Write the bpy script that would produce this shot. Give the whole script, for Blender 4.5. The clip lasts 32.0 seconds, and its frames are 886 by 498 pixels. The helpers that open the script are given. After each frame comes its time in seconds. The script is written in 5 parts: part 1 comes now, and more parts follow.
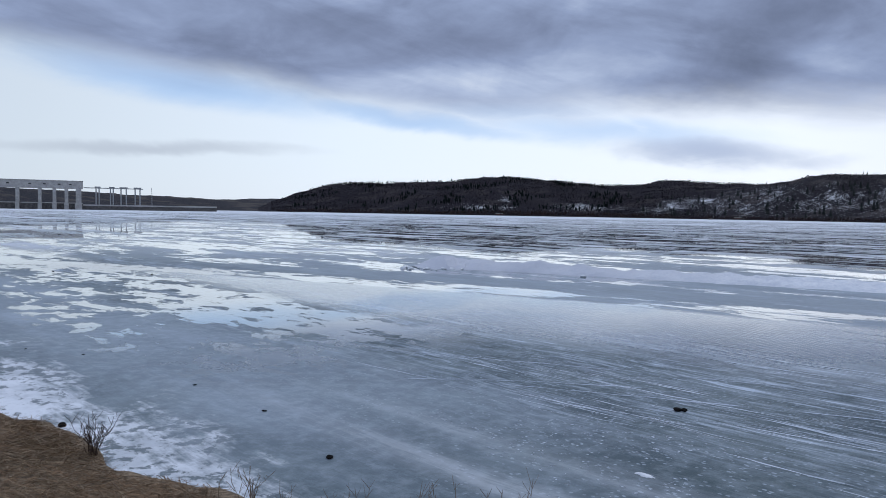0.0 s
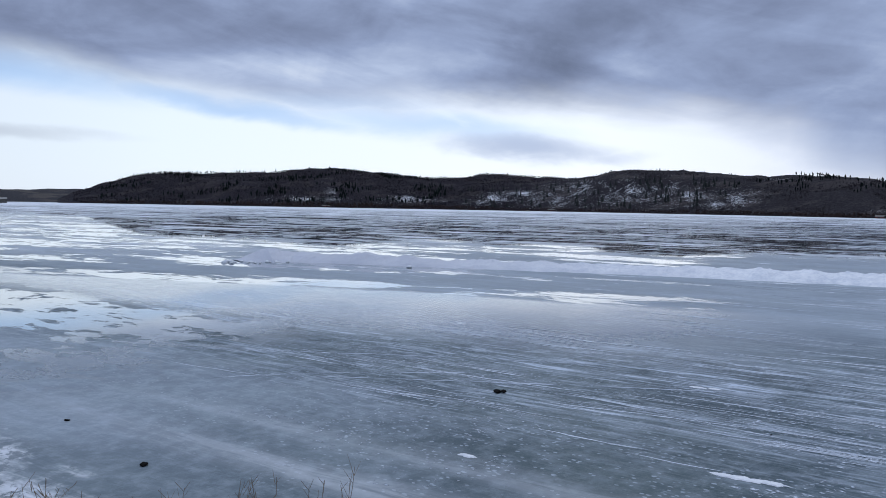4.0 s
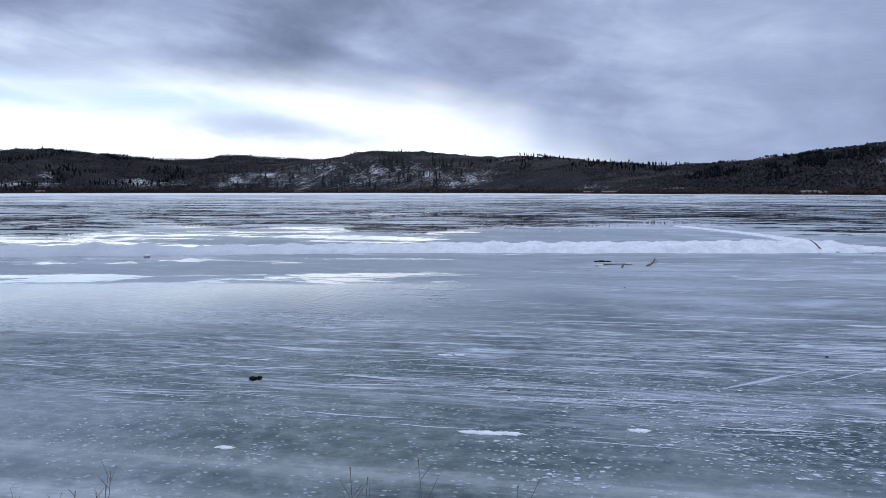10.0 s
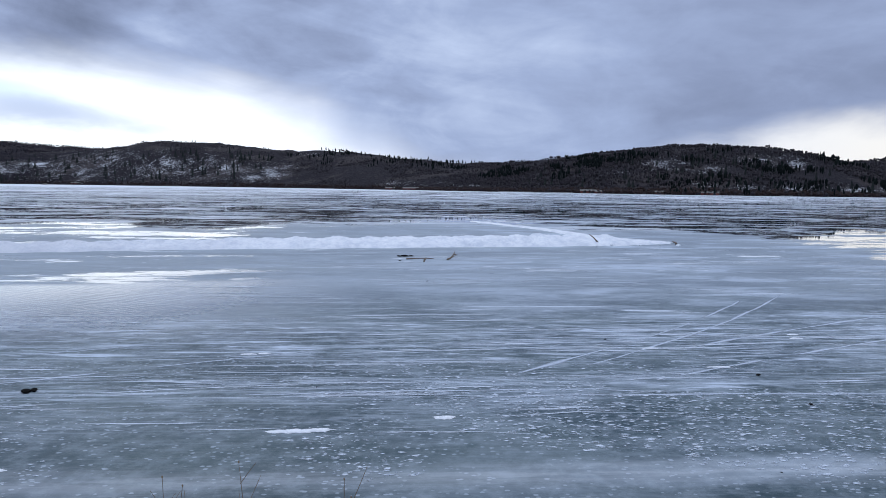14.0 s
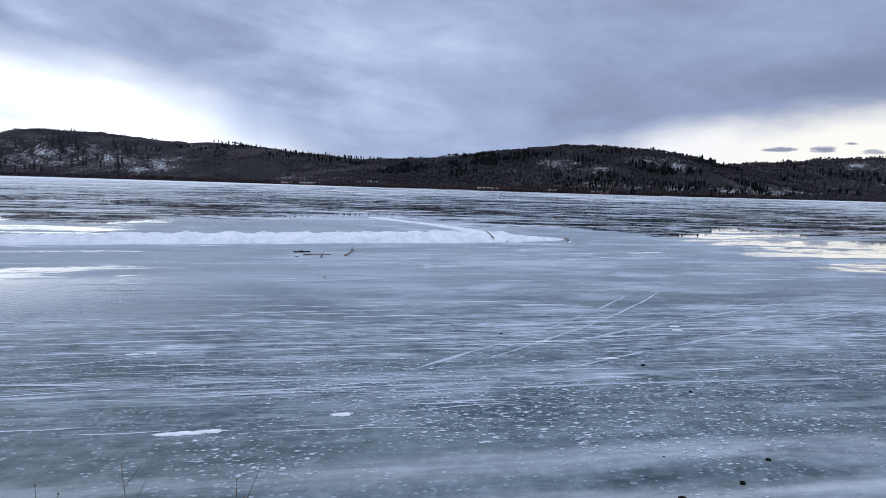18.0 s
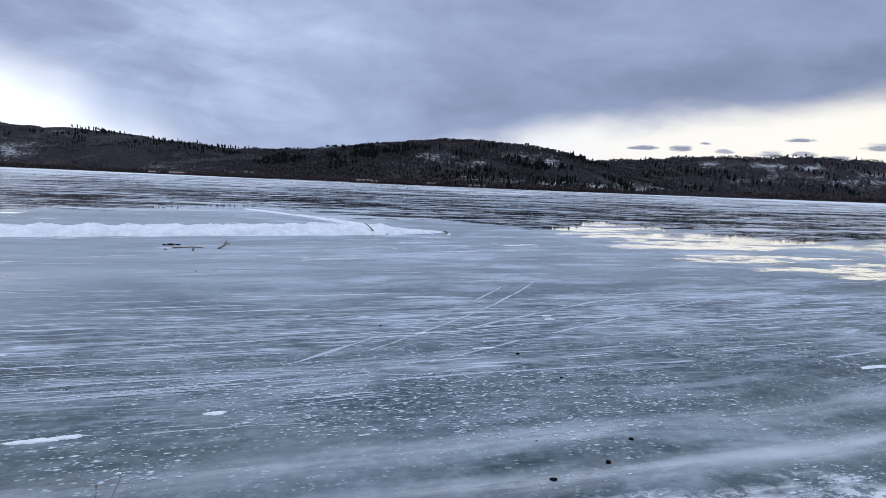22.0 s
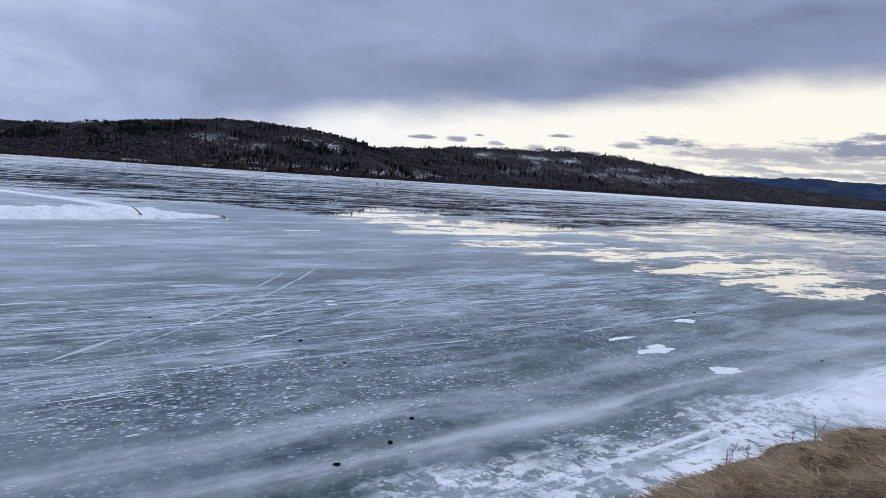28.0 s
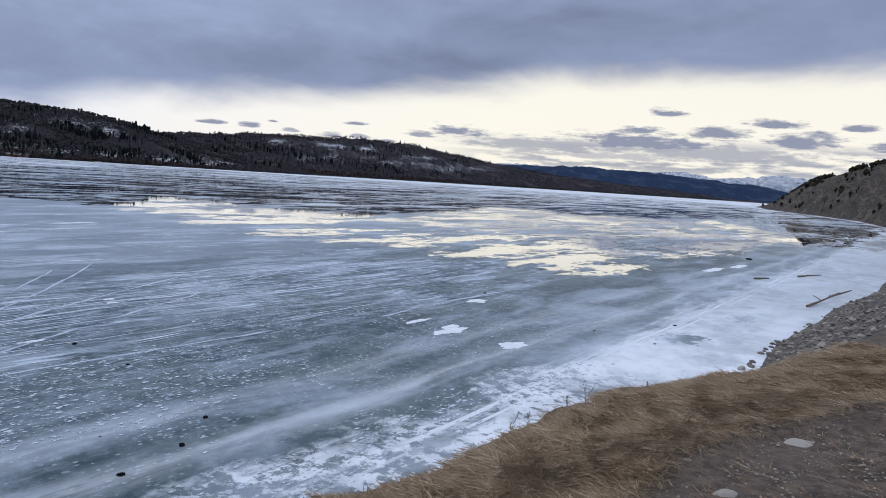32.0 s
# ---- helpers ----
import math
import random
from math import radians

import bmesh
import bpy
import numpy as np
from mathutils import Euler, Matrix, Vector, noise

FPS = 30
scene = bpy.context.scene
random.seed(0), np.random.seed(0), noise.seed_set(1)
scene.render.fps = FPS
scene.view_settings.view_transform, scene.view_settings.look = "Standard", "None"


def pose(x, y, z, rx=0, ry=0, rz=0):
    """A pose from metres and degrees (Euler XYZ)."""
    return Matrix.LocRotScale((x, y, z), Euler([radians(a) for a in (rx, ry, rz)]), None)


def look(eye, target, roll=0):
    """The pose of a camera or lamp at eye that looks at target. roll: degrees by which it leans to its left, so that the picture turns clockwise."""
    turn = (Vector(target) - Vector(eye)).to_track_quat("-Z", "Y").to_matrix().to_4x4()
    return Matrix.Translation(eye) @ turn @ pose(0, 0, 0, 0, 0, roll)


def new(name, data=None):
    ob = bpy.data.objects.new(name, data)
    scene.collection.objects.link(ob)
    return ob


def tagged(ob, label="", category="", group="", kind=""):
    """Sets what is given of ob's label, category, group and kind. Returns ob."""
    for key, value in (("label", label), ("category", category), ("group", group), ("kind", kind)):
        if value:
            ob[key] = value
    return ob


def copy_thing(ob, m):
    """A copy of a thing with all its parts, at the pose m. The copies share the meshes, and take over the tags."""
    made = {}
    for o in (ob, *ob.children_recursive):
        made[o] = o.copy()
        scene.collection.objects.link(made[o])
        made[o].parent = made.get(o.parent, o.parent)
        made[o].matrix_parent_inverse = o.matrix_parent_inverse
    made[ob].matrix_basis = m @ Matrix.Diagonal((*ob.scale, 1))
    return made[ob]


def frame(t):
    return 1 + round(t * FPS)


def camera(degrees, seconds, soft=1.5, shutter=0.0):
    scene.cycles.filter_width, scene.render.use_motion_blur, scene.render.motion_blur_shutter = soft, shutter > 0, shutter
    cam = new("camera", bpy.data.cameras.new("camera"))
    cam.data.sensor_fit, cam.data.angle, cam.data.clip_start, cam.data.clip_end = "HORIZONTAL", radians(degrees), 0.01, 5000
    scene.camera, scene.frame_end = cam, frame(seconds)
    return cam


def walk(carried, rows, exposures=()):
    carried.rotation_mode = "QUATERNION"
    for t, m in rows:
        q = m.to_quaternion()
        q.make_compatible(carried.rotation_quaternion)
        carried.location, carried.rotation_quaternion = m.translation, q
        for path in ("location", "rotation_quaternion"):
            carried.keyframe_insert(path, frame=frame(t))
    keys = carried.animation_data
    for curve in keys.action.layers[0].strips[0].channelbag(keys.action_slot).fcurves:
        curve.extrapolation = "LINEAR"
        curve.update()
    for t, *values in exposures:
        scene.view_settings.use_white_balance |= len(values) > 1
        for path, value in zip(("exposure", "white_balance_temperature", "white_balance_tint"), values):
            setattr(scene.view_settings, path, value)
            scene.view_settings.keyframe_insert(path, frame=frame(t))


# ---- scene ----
cam = camera(63.6, 32.0, soft=0.8)
# seconds, eye x y z, yaw, pitch, roll
ROWS = [
    (0.0, 0.012, 0.008, 4.019, -0.00, -2.91, -0.94),
    (0.5, 0.018, 0.005, 4.023, -2.00, -2.95, -1.18),
    (1.0, 0.030, 0.007, 4.025, -4.04, -2.93, -1.31),
    (1.5, 0.033, 0.003, 4.026, -6.05, -2.85, -1.38),
    (2.0, 0.032, 0.005, 4.017, -7.88, -2.78, -1.30),
    (2.5, 0.041, -0.000, 4.023, -9.54, -2.84, -1.24),
    (3.0, 0.042, -0.010, 4.018, -11.09, -3.01, -1.12),
    (3.5, 0.051, -0.016, 4.013, -12.56, -3.25, -1.00),
    (5.5, 0.045, -0.014, 4.005, -17.01, -3.04, -1.32),
    (6.0, 0.047, -0.007, 4.010, -18.37, -2.95, -1.47),
    (6.5, 0.044, 0.012, 4.007, -20.14, -2.86, -1.61),
    (7.0, 0.056, 0.004, 4.004, -22.21, -2.86, -1.81),
    (7.5, 0.069, -0.025, 4.009, -24.32, -2.95, -1.87),
    (8.0, 0.081, -0.030, 4.011, -26.31, -3.09, -1.79),
    (8.5, 0.076, -0.034, 4.022, -27.91, -3.41, -1.46),
    (9.0, 0.053, -0.045, 4.023, -29.40, -3.86, -1.14),
    (9.5, 0.010, -0.072, 4.021, -31.34, -4.25, -0.33),
    (10.0, -0.036, -0.082, 4.018, -33.85, -4.67, 0.05),
    (10.5, -0.068, -0.045, 4.010, -36.89, -4.88, 0.20),
    (11.0, -0.081, -0.031, 4.013, -39.98, -4.98, 0.15),
    (11.5, -0.085, -0.027, 4.011, -42.69, -5.02, 0.06),
    (12.0, -0.079, -0.027, 4.012, -44.61, -5.07, -0.02),
    (12.5, -0.085, -0.033, 4.008, -46.11, -5.07, -0.13),
    (13.0, -0.082, -0.035, 4.001, -47.34, -5.00, -0.33),
    (13.5, -0.093, -0.024, 3.999, -48.48, -4.95, -0.55),
    (14.0, -0.088, -0.019, 3.997, -49.56, -4.93, -0.78),
    (14.5, -0.096, -0.014, 3.997, -50.68, -4.95, -1.08),
    (16.5, -0.083, -0.010, 3.990, -54.79, -5.05, -1.65),
    (17.0, -0.087, -0.006, 3.990, -55.81, -5.13, -1.76),
    (17.5, -0.078, -0.007, 3.988, -56.78, -5.15, -1.74),
    (18.0, -0.076, -0.010, 3.982, -57.66, -5.06, -1.65),
    (18.5, -0.083, -0.014, 3.990, -58.50, -5.00, -1.49),
    (19.0, -0.076, -0.012, 3.990, -59.39, -4.92, -1.38),
    (19.5, -0.074, -0.011, 3.992, -60.38, -4.95, -1.38),
    (20.0, -0.081, -0.013, 3.993, -61.58, -5.06, -1.54),
    (20.5, -0.080, -0.014, 3.980, -62.96, -5.18, -1.64),
    (21.0, -0.058, -0.015, 3.974, -64.44, -5.31, -1.81),
    (21.5, -0.064, -0.016, 3.977, -65.85, -5.35, -2.07),
    (22.0, -0.072, -0.025, 3.984, -67.26, -5.32, -2.40),
    (22.5, -0.064, -0.019, 3.982, -68.63, -5.25, -2.76),
    (23.0, -0.044, -0.027, 3.977, -70.03, -5.18, -3.11),
    (23.5, -0.039, -0.022, 3.979, -71.54, -5.16, -3.53),
    (24.0, -0.043, -0.024, 3.981, -73.10, -5.15, -3.95),
    (24.5, -0.042, -0.020, 3.982, -74.64, -5.15, -4.34),
    (25.0, -0.051, -0.021, 3.978, -76.16, -5.12, -4.54),
    (25.5, -0.070, -0.031, 3.981, -77.56, -5.10, -4.58),
    (27.5, -0.030, -0.013, 3.970, -83.05, -5.37, -4.22),
    (28.0, -0.023, -0.019, 3.978, -84.49, -5.53, -3.88),
    (28.5, -0.044, -0.017, 3.973, -85.88, -5.66, -3.68),
    (29.0, -0.043, -0.022, 3.971, -87.31, -5.81, -3.39),
    (29.5, -0.047, -0.024, 3.973, -88.97, -6.01, -3.14),
    (30.0, -0.043, -0.019, 3.968, -91.03, -6.15, -2.99),
    (30.5, -0.052, -0.032, 3.968, -93.41, -6.22, -3.06),
    (31.0, -0.048, -0.055, 3.969, -96.03, -6.09, -3.25),
    (31.5, -0.032, -0.063, 3.974, -98.51, -5.80, -3.53),
    (32.0, -0.016, -0.075, 3.972, -100.62, -5.44, -3.82),
]
EXPOSURES = [(0.0, -0.20, 6280, 10), (6.0, -0.07, 6280, 10), (12.0, 0.11, 6300, 10), (20.0, 0.18, 6400, 10), (26.0, 0.15, 6460, 10), (32.0, 0.12, 6500, 10)]
walk(cam, [(t, pose(x, y, z, 90 + pitch, roll, yaw)) for t, x, y, z, yaw, pitch, roll in ROWS], EXPOSURES)

# ---------------------------------------------------------------- node arithmetic
class S:
    """A node socket (or number) that can be reckoned with."""
    def __init__(self, tree, sock):
        self.t, self.s = tree, sock

    def _op(self, op, *others):
        n = self.t.nodes.new("ShaderNodeMath")
        n.operation = op
        for i, v in enumerate((self, *others)):
            if isinstance(v, S):
                self.t.links.new(v.s, n.inputs[i])
            else:
                n.inputs[i].default_value = v
        return S(self.t, n.outputs[0])

    def __add__(self, o): return self._op("ADD", o)
    def __radd__(self, o): return self._op("ADD", o)
    def __sub__(self, o): return self._op("SUBTRACT", o)
    def __rsub__(self, o): return (self * -1.0) + o
    def __mul__(self, o): return self._op("MULTIPLY", o)
    def __rmul__(self, o): return self._op("MULTIPLY", o)
    def __truediv__(self, o): return self._op("DIVIDE", o)
    def __pow__(self, o): return self._op("POWER", o)
    def mn(self, o): return self._op("MINIMUM", o)
    def mx(self, o): return self._op("MAXIMUM", o)
    def ab(self): return self._op("ABSOLUTE")
    def at(self, o): return self._op("ARCTAN2", o)
    def asin(self): return self._op("ARCSINE")
    def sin(self): return self._op("SINE")
    def sqrt(self): return self._op("SQRT")

    def ss(self, lo, hi):
        """Smooth step from 0 at lo to 1 at hi (either way round)."""
        n = self.t.nodes.new("ShaderNodeMapRange")
        n.interpolation_type, n.clamp = "SMOOTHSTEP", True
        flip = lo > hi
        self.t.links.new(self.s, n.inputs["Value"])
        n.inputs["From Min"].default_value, n.inputs["From Max"].default_value = min(lo, hi), max(lo, hi)
        n.inputs["To Min"].default_value, n.inputs["To Max"].default_value = (1, 0) if flip else (0, 1)
        return S(self.t, n.outputs["Result"])

    def band(self, lo, hi, soft):
        return self.ss(lo - soft, lo + soft) * self.ss(hi + soft, hi - soft)


def xyz(tree, x, y, z=0.0):
    n = tree.nodes.new("ShaderNodeCombineXYZ")
    for i, v in enumerate((x, y, z)):
        if isinstance(v, S):
            tree.links.new(v.s, n.inputs[i])
        else:
            n.inputs[i].default_value = v
    return S(tree, n.outputs[0])


def split(tree, v):
    n = tree.nodes.new("ShaderNodeSeparateXYZ")
    tree.links.new(v.s, n.inputs[0])
    return [S(tree, o) for o in n.outputs]


def noise_at(tree, v, scale, detail=3.0, rough=0.5, distort=0.0):
    n = tree.nodes.new("ShaderNodeTexNoise")
    tree.links.new(v.s, n.inputs["Vector"])
    n.inputs["Scale"].default_value, n.inputs["Detail"].default_value = scale, detail
    n.inputs["Roughness"].default_value, n.inputs["Distortion"].default_value = rough, distort
    return S(tree, n.outputs[0])


def voronoi_at(tree, v, scale, feature="F1", rnd=1.0):
    n = tree.nodes.new("ShaderNodeTexVoronoi")
    n.feature = feature
    tree.links.new(v.s, n.inputs["Vector"])
    n.inputs["Scale"].default_value, n.inputs["Randomness"].default_value = scale, rnd
    return S(tree, n.outputs["Distance"])


def mixc(tree, fac, a, b):
    n = tree.nodes.new("ShaderNodeMix")
    n.data_type = "RGBA"
    for key, v in ((0, fac), (6, a), (7, b)):
        if isinstance(v, S):
            tree.links.new(v.s, n.inputs[key])
        else:
            n.inputs[key].default_value = (*v, 1) if isinstance(v, tuple) else v
    return S(tree, n.outputs[2])


def ramp(tree, fac, stops, mode="EASE"):
    n = tree.nodes.new("ShaderNodeValToRGB")
    tree.links.new(fac.s, n.inputs[0])
    n.color_ramp.interpolation = mode
    el = n.color_ramp.elements
    while len(el) < len(stops):
        el.new(0.5)
    for e, (p, c) in zip(el, stops):
        e.position = p
        e.color = (*c, 1) if isinstance(c, tuple) else (c, c, c, 1)
    return S(tree, n.outputs[0])


def geo_pos(tree):
    n = tree.nodes.new("ShaderNodeTexCoord")
    return S(tree, n.outputs["Object"])


def material(name, build, rough=0.8, metal=0.0, spec=0.5):
    """build(tree) gives colour, and may give roughness and a height for the bump with its distance."""
    m = bpy.data.materials.new(name)
    m.use_nodes = True
    tree = m.node_tree
    bsdf = tree.nodes["Principled BSDF"]
    bsdf.inputs["Roughness"].default_value, bsdf.inputs["Metallic"].default_value = rough, metal
    bsdf.inputs["Specular IOR Level"].default_value = spec
    got = build(tree)
    col, r, h, dist, gl, coat = (list(got) + [None] * 6)[:6] if isinstance(got, (tuple, list)) else (got, None, None, None, None, None)
    if gl is not None:
        tree.links.new(gl.s, bsdf.inputs["Specular IOR Level"])
    if coat is not None:
        tree.links.new(coat.s, bsdf.inputs["Coat Weight"])
        bsdf.inputs["Coat Roughness"].default_value, bsdf.inputs["Coat IOR"].default_value = 0.02, 1.33
    tree.links.new(col.s, bsdf.inputs["Base Color"])
    if r is not None:
        tree.links.new(r.s, bsdf.inputs["Roughness"])
    if h is not None:
        b = tree.nodes.new("ShaderNodeBump")
        b.inputs["Distance"].default_value = dist or 0.02
        b.inputs["Strength"].default_value = 1.0
        tree.links.new(h.s, b.inputs["Height"])
        tree.links.new(b.outputs[0], bsdf.inputs["Normal"])
    return m


# ---------------------------------------------------------------- sky and sun
SUN_AZ, SUN_EL = 25.0, 52.0
# small low clouds: direction, height, half width, half height, strength
CLOUDS = [(98.4, 3.5, 1.3, 0.28, 0.9), (117.2, 6.1, 1.5, 0.42), (115.6, 4.75, 1.9, 0.42), (121.3, 4.75, 2.7, 0.48), (125.2, 5.55, 2.2, 0.40), (127.0, 4.3, 2.8, 0.8), (130.5, 5.4, 1.2, 0.3),
          (116.0, 3.8, 7.0, 0.75), (107.0, 3.25, 7.0, 0.62, 0.75), (121.5, 3.2, 9.0, 0.75, 0.75), (113.0, 2.75, 9.0, 0.40, 0.6), (134.0, 4.0, 3.5, 0.6),
          (82.7, 3.25, 1.3, 0.20), (85.5, 3.22, 1.1, 0.26), (88.5, 3.1, 0.9, 0.20, 0.8), (93.7, 4.0, 1.1, 0.18), (91.6, 2.95, 1.2, 0.28), (93.8, 3.0, 0.9, 0.24, 0.8), (87.1, 3.7, 0.5, 0.14), (96.0, 2.8, 0.9, 0.2)]
world = bpy.data.worlds.new("overcast_sky")
scene.world = world
world.use_nodes = True


def build_sky():
    t = world.node_tree
    bg = t.nodes["Background"]
    tc = t.nodes.new("ShaderNodeTexCoord")
    v = S(t, tc.outputs["Generated"])
    x, y, z = split(t, v)
    az0 = x.at(y) * 57.2958
    el0 = z.mx(-1.0).mn(1.0).asin() * 57.2958

    def A(deg):
        return (deg + 60.0) / 240.0
    # wind-torn cloud: the place looked up is pushed about by noise, more along than up
    dome = xyz(t, x * 3.2, y * 3.2, z * 9.0)
    w1 = noise_at(t, dome, 1.0, 6.0, 0.62, 0.6) - 0.5
    w2 = noise_at(t, xyz(t, x * 3.2 + 9.0, y * 3.2, z * 9.0), 1.0, 5.0, 0.60, 0.3) - 0.5
    n4 = noise_at(t, xyz(t, x * 7.0, y * 7.0, z * 15.0), 1.0, 6.0, 0.56, 0.5)
    wisp = noise_at(t, xyz(t, x * 4.0 + z * 6.0, y * 4.0, z * 14.0 + x * 2.0), 1.0, 6.0, 0.56, 0.7)
    az = az0 + w1 * 9.0
    el = el0 + w2 * 2.6 + (n4 - 0.5) * 1.2
    az01 = (az0 + 60.0) / 240.0
    # lower rim of the deck by compass direction, in degrees of height (times 20)
    rim = ramp(t, az01, [(A(-60), 0.57), (A(-28), 0.55), (A(-17), 0.50), (A(-8), 0.45), (A(2), 0.41), (A(12), 0.42), (A(24), 0.42), (A(32), 0.38), (A(39), 0.30), (A(44), 0.17), (A(50), 0.04),
                         (A(62), 0.04), (A(70), 0.17), (A(78), 0.25), (A(91), 0.31), (A(101), 0.37), (A(109), 0.42), (A(127), 0.46), (A(175), 0.52)], "EASE") * 20.0
    soft = ramp(t, az01, [(A(-60), 0.26), (A(10), 0.30), (A(30), 0.36), (A(45), 0.55), (A(66), 0.28), (A(90), 0.20), (A(120), 0.24), (A(175), 0.34)]) * 6.0
    h = el - rim + (wisp - 0.5) * 2.2
    deck = (h / soft * 0.5 + 0.5).ss(0.0, 1.0)
    sky = t.nodes.new("ShaderNodeTexSky")
    sky.sky_type, sky.sun_disc = "NISHITA", False
    sky.sun_elevation, sky.sun_rotation = radians(SUN_EL), radians(SUN_AZ)
    sky.air_density, sky.dust_density = 1.0, 1.0
    nish = S(t, sky.outputs[0])
    nm = t.nodes.new("ShaderNodeVectorMath")
    nm.operation = "SCALE"
    t.links.new(nish.s, nm.inputs[0])
    nm.inputs[3].default_value = 0.10
    clear = S(t, nm.outputs[0])
    # thin bright veil below the deck, white towards the hidden sun, creamy far round to the right
    veil = ramp(t, az01, [(A(-60), (0.60, 0.72, 0.88)), (A(-30), (0.80, 0.89, 0.99)), (A(-8), (0.98, 1.08, 1.20)), (A(25), (1.12, 1.18, 1.28)), (A(40), (1.00, 1.05, 1.18)),
                          (A(55), (0.52, 0.60, 0.80)), (A(70), (0.80, 0.82, 0.90)), (A(82), (0.92, 0.89, 0.86)), (A(105), (0.97, 0.92, 0.81)),
                          (A(135), (0.96, 0.91, 0.81)), (A(175), (0.6, 0.62, 0.66))], "LINEAR")
    low = mixc(t, 0.88, clear, veil)

    def puff(a0, e0, wa, we, k, tilt=0.0):
        """A soft place in the cloud, wider than high; tilt: degrees of height gained for each degree round."""
        da = (az - a0) / wa
        de = (el - e0 - (az - a0) * tilt) / we
        return (da * da + de * de).ss(2.2, -0.9) ** 1.6 * (k * 1.25)
    # bluer breaks under the deck's rim
    blue = puff(-20.0, 9.2, 12.0, 1.5, 0.9, -0.12).mx(puff(-3.0, 7.2, 12.0, 0.8, 0.85, -0.11)).mx(puff(13.0, 6.4, 11.0, 1.2, 0.7, -0.05)).mx(puff(6.0, 7.9, 7.0, 0.8, 0.5))
    blue = blue * (wisp * 0.6 + n4 * 0.4).ss(0.24, 0.46)
    low = mixc(t, blue.mn(1.0) * 0.85, low, (0.36, 0.60, 0.98))
    # lighter and darker parts of the deck
    tone = n4 * 0.34 + wisp * 0.30 + noise_at(t, dome, 1.3, 6.0, 0.58, 0.4) * 0.36
    tone = (tone - 0.5) * (1.15 - az0.ss(25, 75) * 0.60) + 0.45
    for q in ((-2.0, 13.6, 10.0, 2.6, -0.13), (23.5, 12.5, 5.5, 4.5, -0.13, 0.5), (-17.0, 11.6, 10.0, 1.6, -0.08), (31.0, 12.0, 6.0, 4.0, 0.04, 0.4), (8.0, 10.2, 7.0, 2.2, 0.13), (-5.0, 10.2, 7.0, 1.6, 0.10),
              (-11.0, 12.6, 5.0, 1.4, 0.08), (51.0, 9.6, 11.0, 3.0, 0.10), (56.0, 6.8, 9.0, 2.4, 0.04), (47.0, 5.0, 7.0, 2.6, 0.03), (66.0, 11.0, 9.0, 3.0, 0.05), (80.0, 7.0, 12.0, 1.8, -0.05), (92.0, 8.6, 12.0, 1.8, -0.05, 0.08), (103.0, 9.4, 8.0, 1.0, -0.05, 0.08),
              (84.0, 12.0, 10.0, 2.0, 0.06), (108.0, 12.4, 14.0, 1.6, -0.05), (62.0, 4.4, 9.0, 2.0, 0.03), (42.0, 12.0, 8.0, 2.5, 0.02), (112.0, 10.0, 10.0, 1.0, 0.05)):
        tone = tone + puff(*q)
    lift = ramp(t, az01, [(A(-60), 0.54), (A(8), 0.55), (A(24), 0.49), (A(42), 0.54), (A(60), 0.52), (A(74), 0.44), (A(90), 0.38), (A(110), 0.34), (A(175), 0.42)]) - 0.45
    deckcol = ramp(t, tone + lift * 0.6, [(0.26, (0.155, 0.190, 0.290)), (0.42, (0.245, 0.298, 0.450)), (0.54, (0.335, 0.410, 0.605)), (0.68, (0.51, 0.60, 0.80)), (0.80, (0.70, 0.78, 0.93))], "LINEAR")
    # overhead the cover is thinner and lighter
    deckcol = mixc(t, el0.ss(22, 60) * 0.85, deckcol, (0.74, 0.86, 1.10))
    col = mixc(t, deck, low, deckcol)
    # grey cloud bank low over the knoll, and its paler neighbour
    bank = puff(20.5, 4.7, 8.5, 1.3, 1.0, -0.03).mx(puff(26.5, 4.2, 5.0, 0.8, 0.6)).mx(puff(41.5, 4.2, 5.5, 2.4, 0.5))
    col = mixc(t, (bank + (n4 - 0.5) * 0.5).ss(0.10, 0.95) * 0.80, col, (0.44, 0.53, 0.74))

    # scattered small clouds in the low bright strip
    def blob(a0, e0, wa, we, push=1.0):
        wob = noise_at(t, xyz(t, az0 * 0.55, el0 * 2.2, a0), 1.0, 5.0, 0.65) - 0.5
        da, de = (az0 - a0) / (wa * 1.1), (el0 - e0) / (we * 1.35)
        de = de * (de.ss(0.0, -0.2) * 0.9 + 1.0)      # flat below
        return (1.0 - (da * da + de * de).sqrt() + wob * 2.4).ss(0.0, 0.65) * push
    cl = blob(101.5, 3.9, 2.6, 0.55)
    for args in CLOUDS:
        cl = cl.mx(blob(*args))
    cl = cl.mx(noise_at(t, xyz(t, az0 * 0.22, el0 * 1.3, 3.0), 1.0, 4.0, 0.6).ss(0.42, 0.58) * az0.ss(98, 110) * el0.band(1.6, 4.0, 0.6) * 0.8)
    cl = cl.mx(puff(-22.0, 4.4, 10.0, 0.55, 0.42, 0.01))
    col = mixc(t, cl * (1.0 - deck), col, (0.27, 0.295, 0.39))
    t.links.new(col.s, bg.inputs["Color"])
    bg.inputs["Strength"].default_value = 1.0


build_sky()
sun_data = bpy.data.lights.new("sun", "SUN")
sun_data.energy, sun_data.angle, sun_data.color = 0.6, radians(25), (1.0, 0.95, 0.88)
sun = new("sun", sun_data)
_d = Vector((math.sin(radians(SUN_AZ)) * math.cos(radians(SUN_EL)), math.cos(radians(SUN_AZ)) * math.cos(radians(SUN_EL)), math.sin(radians(SUN_EL))))
sun.matrix_world = look(_d * 100, (0, 0, 0))

